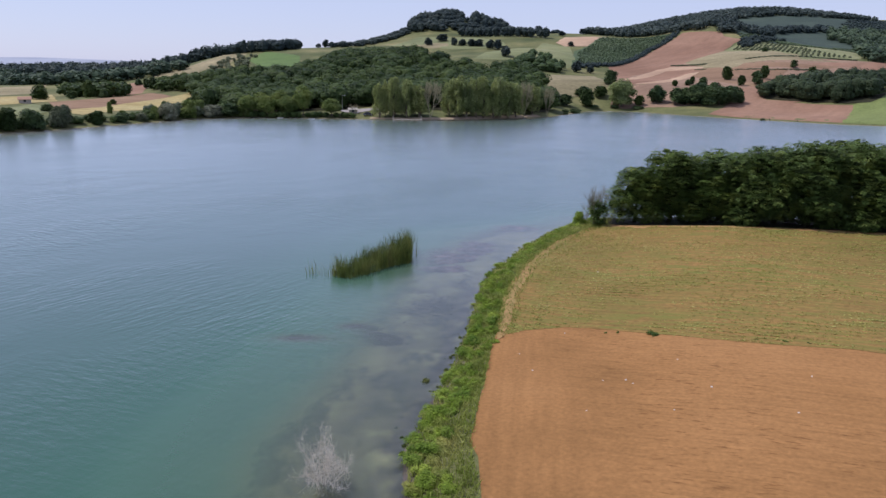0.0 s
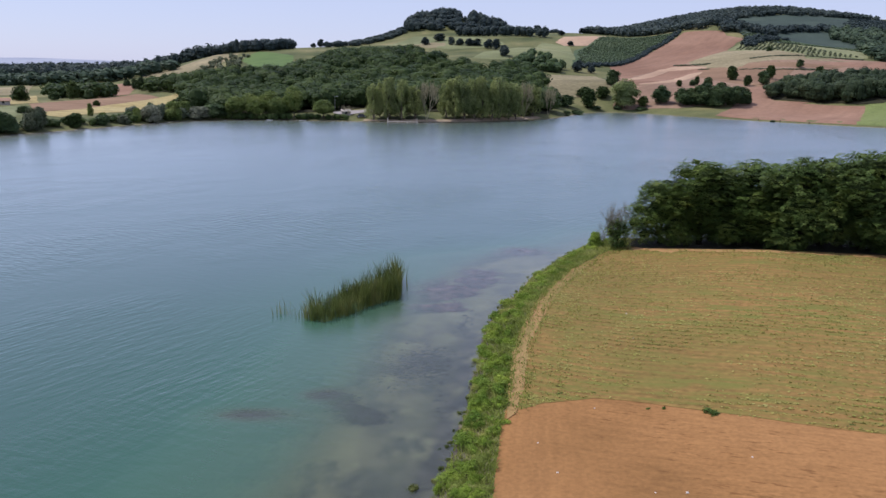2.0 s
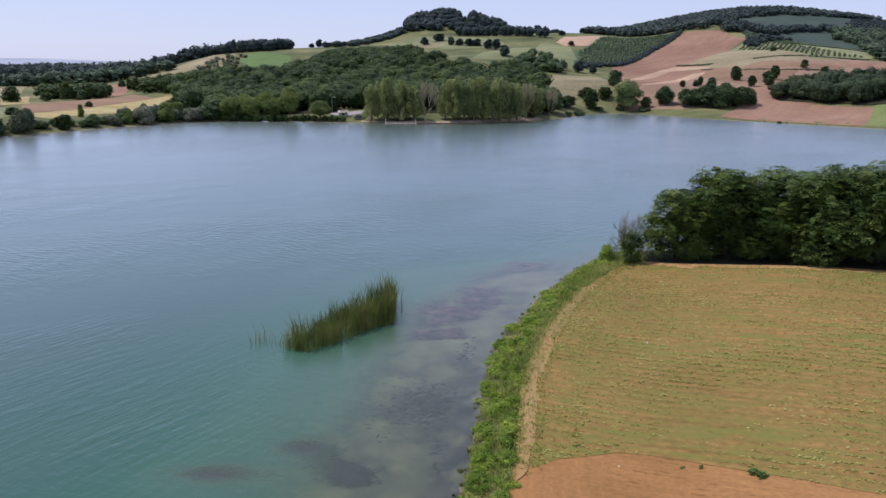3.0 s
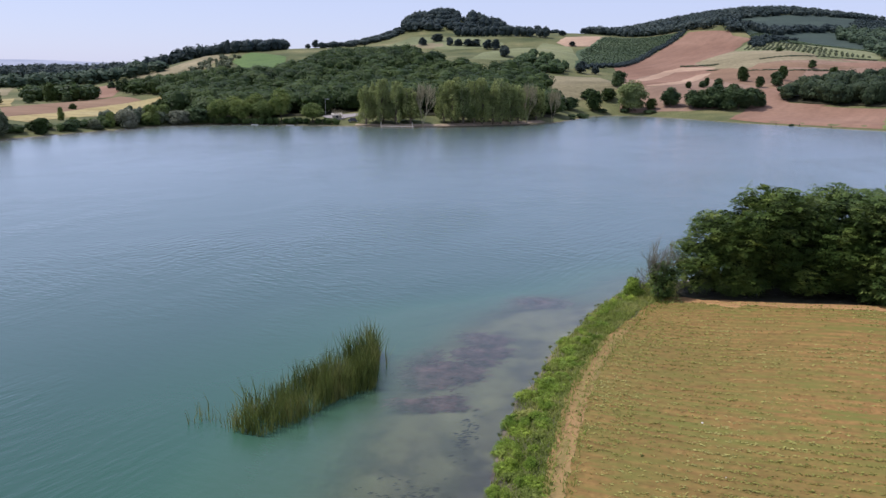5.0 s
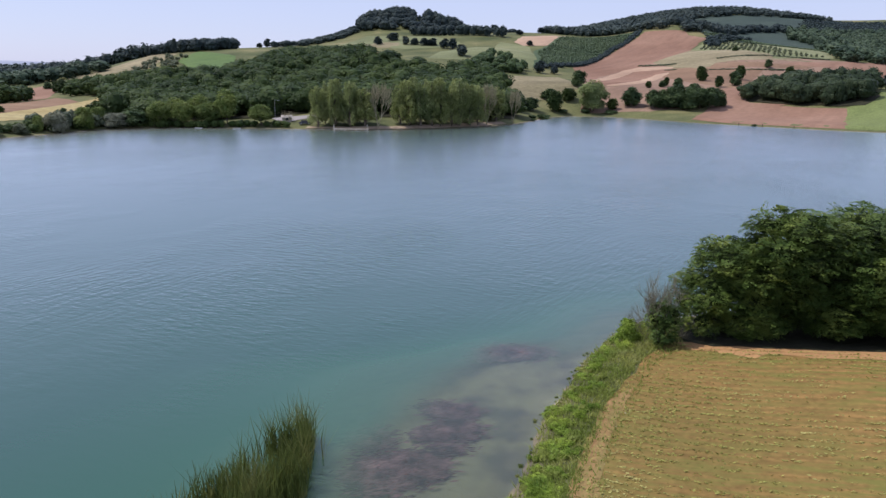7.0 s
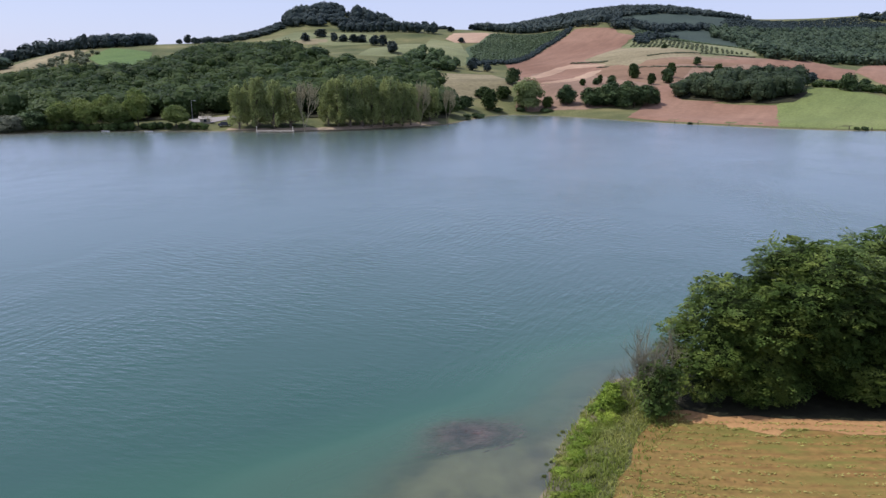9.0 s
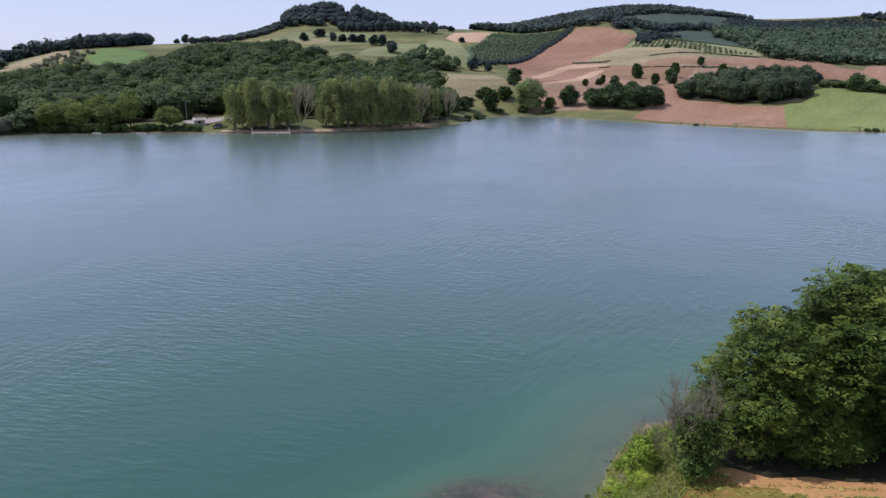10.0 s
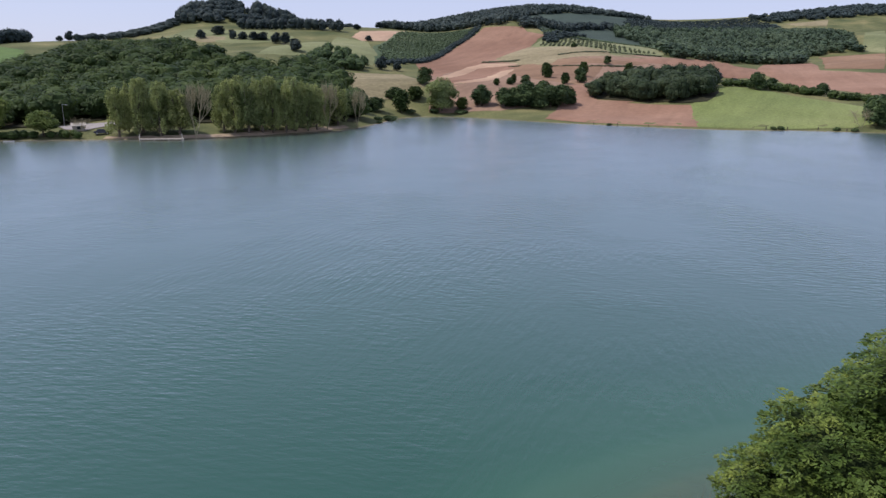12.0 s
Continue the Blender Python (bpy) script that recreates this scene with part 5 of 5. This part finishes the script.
# waterweed mats just under the surface
def weed_mat(label, cx, cy, sx, sy, count, seed, turn=0.0):
    rng, big = np.random.default_rng(seed), cy > 68
    knots = rng.normal(0, 0.42, (9, 2))
    k = knots[rng.integers(0, 9, count)] + rng.normal(0, 0.22 if big else 0.5, (count, 2))
    x, y = k[:, 0] * sx, k[:, 1] * sy
    pos = np.stack([cx + x * np.cos(turn) - y * np.sin(turn), cy + x * np.sin(turn) + y * np.cos(turn), rng.uniform(-0.3, -0.06, count) - (0 if big else 0.06)], -1)
    normal = unit(np.stack([rng.normal(0, 0.12, count), rng.normal(0, 0.3, count), np.ones(count)], -1))
    tagged(new("waterweed", quick_mesh("waterweed", *leaf_quads(rng, pos, normal, 0.6 if big else 0.34, 0.2 if big else 0.3, (1, 0.15, 0)), WEED if big else GREY_WEED)), label, "waterweed", "mats of waterweed")


for k, (cx, cy, sx, sy, count) in enumerate(WEED_MATS):
    weed_mat("purple-brown mat of waterweed below the surface" if cy > 68 else "dark grey patch of waterweed on the lake bed", cx, cy, sx, sy, int(count * (1.9 if cy > 68 else 1)), 80 + k)

# crop seedlings in rows, weeds on the boundary and pale stones
rows = []
for r in np.arange(-24, 52, 0.81):
    n = 900
    s = rng.uniform(0, 75, n)
    rows.append(np.stack([3 + s, 87 - r - 0.36 * s + 6 * np.exp(-s / 9) + rng.normal(0, 0.05, n)], -1))
rows += [beside(420, d - 0.08, d + 0.08) for d in (1.2, 1.75, 2.3, 2.85, 3.4)]  # headland rows that follow the edge
rows = np.concatenate(rows)
patchy = np.array([noise.noise(Vector((px * 0.09, py * 0.22, 3.0))) + 0.5 * noise.noise(Vector((px * 0.5, py * 0.9, 8.0))) for px, py in rows])
rows = rows[inside(STUBBLED, rows[:, 0], rows[:, 1]) & (patchy > rng.uniform(-0.55, 0.5, len(rows))) & (rows[:, 0] < 62)]
z = ground(rows[:, 0], rows[:, 1])
p = np.repeat(np.column_stack([rows, z + 0.1]), 3, 0) + rng.normal(0, 1, (len(rows) * 3, 3)) * np.array([0.16, 0.05, 0.04])
tagged(new("crop_plants", quick_mesh("crop_plants", *leaf_quads(rng, p, unit(rng.normal(0, 0.6, p.shape) + np.array([0, 0, 1.0])), 0.17, 0.38, (1, -0.36, 0)), CROP)), "sparse rows of small yellow-green crop plants", "crop", kind="stuff")
put([(bush("boundary_weed", "small dark green weed on the field boundary", 68, 0.9, 0.5, HEDGE_LEAF, 60, 6, 0.16, "weeds on the field boundary", "weed"), 0.62, 1.15)],
    [(16.5, 48.5, 0.4, 0.9), (14.1, 49.4, 0.35, 0.4), (13.2, 49.5, 0.3, 0.35), (12.1, 51.9, 0.2, 0.35), (10.6, 52.1, 0.25, 0.4), (22.8, 45.9, 0.25, 0.4), (24.5, 45.4, 0.3, 0.6), (25.9, 44.9, 0.25, 0.5), (19.3, 47.9, 0.2, 0.35), (8.5, 52.2, 0.25, 0.6), (11.9, 62.9, 0.3, 0.25), (18.9, 77.9, 0.3, 0.25), (34.3, 45.0, 0.25, 0.4), (38.3, 44.1, 0.25, 0.4)], 22)


def stone(seed):
    rng = np.random.default_rng(seed)
    bm = bmesh.new()
    bmesh.ops.create_icosphere(bm, subdivisions=2, radius=1)
    for v in bm.verts:
        v.co = Vector((v.co.x * 1.2, v.co.y * 0.9, v.co.z * 0.65)) * (1 + 0.35 * noise.noise(v.co * 1.3 + Vector((seed, 0, 0))))
    me = bpy.data.meshes.new("stone")
    bm.to_mesh(me)
    bm.free()
    me.materials.append(STONE)
    return tagged(new("stone", me), "small pale limestone lying on the soil", "stone", "stones on the fields")


stones = [stone(3), stone(9)]
spots = [(12.6, 41, 0.13), (17.2, 38.9, 0.14), (7, 43.3, 0.11), (16, 65.9, 0.14), (12.9, 40.4, 0.09), (11.2, 41.2, 0.09), (6.4, 46.2, 0.09), (16.6, 43.5, 0.09), (10.2, 50, 0.1), (20.5, 35, 0.11), (23.5, 39.6, 0.1), (9.4, 37.2, 0.08), (14.2, 36.4, 0.09), (27, 37.5, 0.11), (10.3, 69.9, 0.12), (15.2, 60.5, 0.1)]
spots += [(11.2 + rng.normal(0, 0.5) + 0.32 * k, 72 + 0.75 * k, rng.uniform(0.04, 0.08)) for k in range(12)]
for k, (x, y, r) in enumerate(spots):
    r *= 0.5
    m = Matrix.LocRotScale((x, y, height(x, y) + 0.05 + r * 0.3), Euler((0, 0, k * 1.7)), (r, r, r))
    if k < 2:
        stones[k].matrix_basis = m
    else:
        ob = stones[k % 2].copy()
        scene.collection.objects.link(ob)
        ob.matrix_basis = m
wood("shore_scrub", "low dark green scrub along the waterline", [(-150, 190), (-136, 211), (-124, 229), (-116, 248), (-107, 264), (-101, 279), (-86, 289.5), (-52, 290.5), (-36, 288.6), (-36, 292), (-86, 294), (-106, 282), (-112, 266), (-121, 250), (-129, 231), (-141, 212), (-156, 191)], 2.5, 2.5, 3.2, WOOD_LEAF, 130, 0.14, 4, 24)
wood("shore_scrub", "grey-green bushes by the water", [(-108, 268), (-100, 281), (-95, 285), (-104, 288), (-113, 272)], 3.6, 5, 5.5, OLIVE_LEAF, 160, 0.16, 5, 25)


# ---- far shore: jetty, boats, car, hut, house, posts ----
def box(bm, x0, x1, y0, y1, z0, z1, bevel=0.0):
    made = bmesh.ops.create_cube(bm, size=1, matrix=Matrix.Translation(((x0 + x1) / 2, (y0 + y1) / 2, (z0 + z1) / 2)) @ Matrix.Diagonal((x1 - x0, y1 - y0, z1 - z0, 1)))
    if bevel:
        edges = list({e for v in made["verts"] for e in v.link_edges})
        bmesh.ops.bevel(bm, geom=edges, offset=bevel, segments=2, affect="EDGES")
    return bm


def cylinder(bm, x, y, z0, z1, r, r2=None, sides=10, axis="Z"):
    turn = Matrix.Identity(4) if axis == "Z" else Euler((radians(90), 0, 0)).to_matrix().to_4x4()
    bmesh.ops.create_cone(bm, cap_ends=True, segments=sides, radius1=r, radius2=r if r2 is None else r2, depth=z1 - z0, matrix=Matrix.Translation((x, y, (z0 + z1) / 2)) @ turn if axis == "Z" else Matrix.Translation((x, y, z0)) @ turn @ Matrix.Diagonal((1, 1, 1, 1)))
    return bm


PLANK = plain("weathered_planks", (0.36, 0.32, 0.27), (0.5, 0.46, 0.4), 0.85, 4)
DARK_WOOD = plain("dark_post_wood", (0.05, 0.04, 0.03), (0.1, 0.08, 0.06), 0.9, 5)
WHITE_PAINT = plain("white_paint", (0.45, 0.45, 0.44), (0.58, 0.58, 0.56), 0.5, 2)
PLASTER = plain("pale_plaster", (0.33, 0.3, 0.26), (0.42, 0.38, 0.33), 0.9, 2)
TILE = plain("clay_roof_tiles", (0.28, 0.16, 0.11), (0.4, 0.25, 0.17), 0.9, 3)
CAR_PAINT = plain("dark_car_paint", (0.03, 0.03, 0.035), (0.05, 0.05, 0.06), 0.25, 1)
DARK_GLASS = plain("dark_window_glass", (0.02, 0.025, 0.03), (0.03, 0.035, 0.04), 0.08, 1)
RUBBER = plain("tyre_rubber", (0.015, 0.015, 0.015), (0.03, 0.03, 0.03), 0.9, 4)
STEEL = plain("galvanised_steel", (0.35, 0.36, 0.37), (0.5, 0.51, 0.52), 0.45, 3, 0.8)

jetty = thing("jetty", "low pale wooden jetty along the far shore", "jetty", at=(-14.5, 282.2, 0))
jetty.rotation_euler[2] = radians(-6)
deck = quick_mesh("plank", [(sx * 0.21, sy * 0.8, 0.42 + sz * 0.04) for sx in (-1, 1) for sy in (-1, 1) for sz in (-1, 1)], [(0, 1, 3, 2), (4, 6, 7, 5), (0, 4, 5, 1), (2, 3, 7, 6), (0, 2, 6, 4), (1, 5, 7, 3)], PLANK)
for k in range(26):
    part("plank", deck, PLANK, jetty).location = (-5.6 + 0.45 * k, 0, 0.02 * math.sin(k * 2.1))
for k in range(4):
    for s in (-0.75, 0.75):
        part("post", cylinder(bmesh.new(), -5.5 + 3.7 * k, s, -1.2, 1.9 if k in (0, 3) and s < 0 else 0.5, 0.1), PALE_BARK, jetty)
part("beam", box(bmesh.new(), -5.7, 5.9, -0.7, -0.58, 0.22, 0.37), PLANK, jetty)
part("beam", box(bmesh.new(), -5.7, 5.9, 0.58, 0.7, 0.22, 0.37), PLANK, jetty)


def boat(x, y, turn):
    ob = thing("rowing_boat", "small white rowing boat moored at the shore", "boat", "boats at the shore", at=(x, y, 0))
    ob.rotation_euler[2] = turn
    ob.scale = (0.8, 0.7, 0.7)
    bm = bmesh.new()
    rings = []
    for k in range(9):
        s = -1 + k / 4
        half = 0.72 * (1 - max(0, s) ** 2.2) * (0.86 if s < -0.9 else 1)
        rise = 0.12 * s * s
        rings.append([bm.verts.new((s * 1.6, w * max(half, 0.03) * 0.85, (z + rise) * 0.8)) for w, z in ((-1, 0.45), (-0.8, 0.0), (0, -0.14), (0.8, 0.0), (1, 0.45), (0.9, 0.45), (0.7, 0.08), (0, -0.04), (-0.7, 0.08), (-0.9, 0.45))])
    for a, b in zip(rings, rings[1:]):
        for k in range(10):
            bm.faces.new((a[k], a[(k + 1) % 10], b[(k + 1) % 10], b[k]))
    bm.faces.new(rings[0])
    part("hull", bm, WHITE_PAINT, ob)
    for s in (-0.8, 0.2):
        part("seat", box(bmesh.new(), s - 0.12, s + 0.12, -0.5, 0.5, 0.24, 0.28), PLANK, ob)


boat(-53, 286.6, 0.1)
boat(-66, 288.2, -0.25)

car = thing("car", "dark parked car beside the gravel track", "car", at=(-31, 292.6, height(-31, 292.6) + 0.02))
car.rotation_euler[2] = radians(8)
body = bmesh.new()
box(body, -2.1, 2.1, -0.85, 0.85, 0.32, 0.88, 0.12)
part("body", body, CAR_PAINT, car)
cab = box(bmesh.new(), -1.5, 0.9, -0.76, 0.76, 0.86, 1.45, 0.1)
for v in cab.verts:
    if v.co.z > 1.2:
        v.co.x = v.co.x * 0.78 - 0.05
        v.co.y *= 0.86
part("roof", cab, CAR_PAINT, car)
for s in (-1, 1):
    glass = box(bmesh.new(), -1.1, 0.55, s * 0.73 - 0.01, s * 0.73 + 0.01, 0.98, 1.32)
    part("side_window", glass, DARK_GLASS, car)
    for x in (-1.3, 1.3):
        wheel = part("wheel", cylinder(bmesh.new(), x, s * 0.8, 0.32, 0.54, 0.32, None, 14, "Y"), RUBBER, car)
        part("rim", cylinder(bmesh.new(), x, s * 0.83, 0.32, 0.5, 0.18, None, 10, "Y"), STEEL, wheel)


def gabled(name, label, x, y, turn, w, d, h, rise, wall_mat, roof_mat, category):
    ob = thing(name, label, category, at=(x, y, height(x, y) - 0.2))
    ob.rotation_euler[2] = turn
    bm = box(bmesh.new(), -w / 2, w / 2, -d / 2, d / 2, 0, h)
    for s in (-1, 1):
        a = [bm.verts.new(p) for p in ((s * w / 2, -d / 2, h), (s * w / 2, d / 2, h), (s * w / 2, 0, h + rise * 0.96))]
        bm.faces.new(a)
    part("wall", bm, wall_mat, ob)
    for s in (-1, 1):
        r = bmesh.new()
        t = 0.14
        pts = [(-w / 2 - 0.4, s * (d / 2 + 0.4), h - 0.25), (w / 2 + 0.4, s * (d / 2 + 0.4), h - 0.25), (w / 2 + 0.4, 0, h + rise), (-w / 2 - 0.4, 0, h + rise)]
        lo, hi = [r.verts.new(p) for p in pts], [r.verts.new((px, py, pz + t)) for px, py, pz in pts]
        r.faces.new(lo), r.faces.new(hi)
        for k in range(4):
            r.faces.new((lo[k], lo[(k + 1) % 4], hi[(k + 1) % 4], hi[k]))
        part("roof_slope", r, roof_mat, ob)
    for k in range(max(1, int(w // 2.6))):
        cx = -w / 2 + w * (k + 0.5) / max(1, int(w // 2.6))
        part("window", box(bmesh.new(), cx - 0.45, cx + 0.45, -d / 2 - 0.02, -d / 2 + 0.05, h * 0.4, h * 0.4 + 1.0), DARK_GLASS, ob)
    return ob


gabled("hut", "small pale lakeside hut with a grey roof", -38, 298.5, 0.2, 3.2, 2.6, 1.9, 0.5, PLASTER, PLANK, "hut")
gabled("house", "small pale farm building with a clay tile roof", -180, 308, 0.5, 4.6, 3.6, 2.0, 0.9, PLASTER, TILE, "house")

lamp = thing("street_lamp", "slim grey lamp post beside the shore track", "street lamp", at=(-44, 310, height(-44, 310)))
part("pole", cylinder(bmesh.new(), 0, 0, -0.3, 6.5, 0.09, 0.05), STEEL, lamp)
part("arm", box(bmesh.new(), -0.05, 1.1, -0.04, 0.04, 6.4, 6.5), STEEL, lamp)
part("lamp_head", box(bmesh.new(), 0.8, 1.5, -0.14, 0.14, 6.3, 6.42, 0.04), WHITE_PAINT, lamp)


def fence_post(x, y, h):
    ob = thing("fence_post", "dark weathered wooden post at the water's edge", "post", "posts along the far shore")
    part("shaft", cylinder(bmesh.new(), 0, 0, -0.5, 1.2, 0.11, 0.09), DARK_WOOD, ob)
    part("cap", cylinder(bmesh.new(), 0, 0, 1.2, 1.26, 0.09, 0.03), DARK_WOOD, ob)
    return ob


first = fence_post(0, 0, 1.2)
for k, (x, y, h) in enumerate([(131, 308.5, 0.9), (137, 302, 1.3), (145, 294.5, 1.0), (177, 273.8, 1.6), (184, 271.8, 1.4), (193, 268, 1.4), (200, 263, 1.1)]):
    m = placed(x, y, k * 0.7, 1.3, h / 1.2)
    if k:
        copy_thing(first, m)
    else:
        first.matrix_basis = m
put([(bush("shore_bush", "small dark bush at the far waterline", 69, 1.9, 1.2, DARK_LEAF, 90, 7, 0.3, "bushes at the far waterline"), 1.2, 1.9)],
    [(179.5, 273.4, 1.3, 2.2), (182, 272.8, 1.3, 2.2), (198, 265, 1.3, 2.2), (202, 261.5, 1.3, 2.2), (62, 343, 2.2, 5), (57, 340, 1.3, 3), (135, 304, 0.9, 1.8), (56, 331, 1, 2.2), (86, 366, 1.6, 4), (97, 362, 1.5, 4.5), (76, 366, 1.8, 4)], 23)
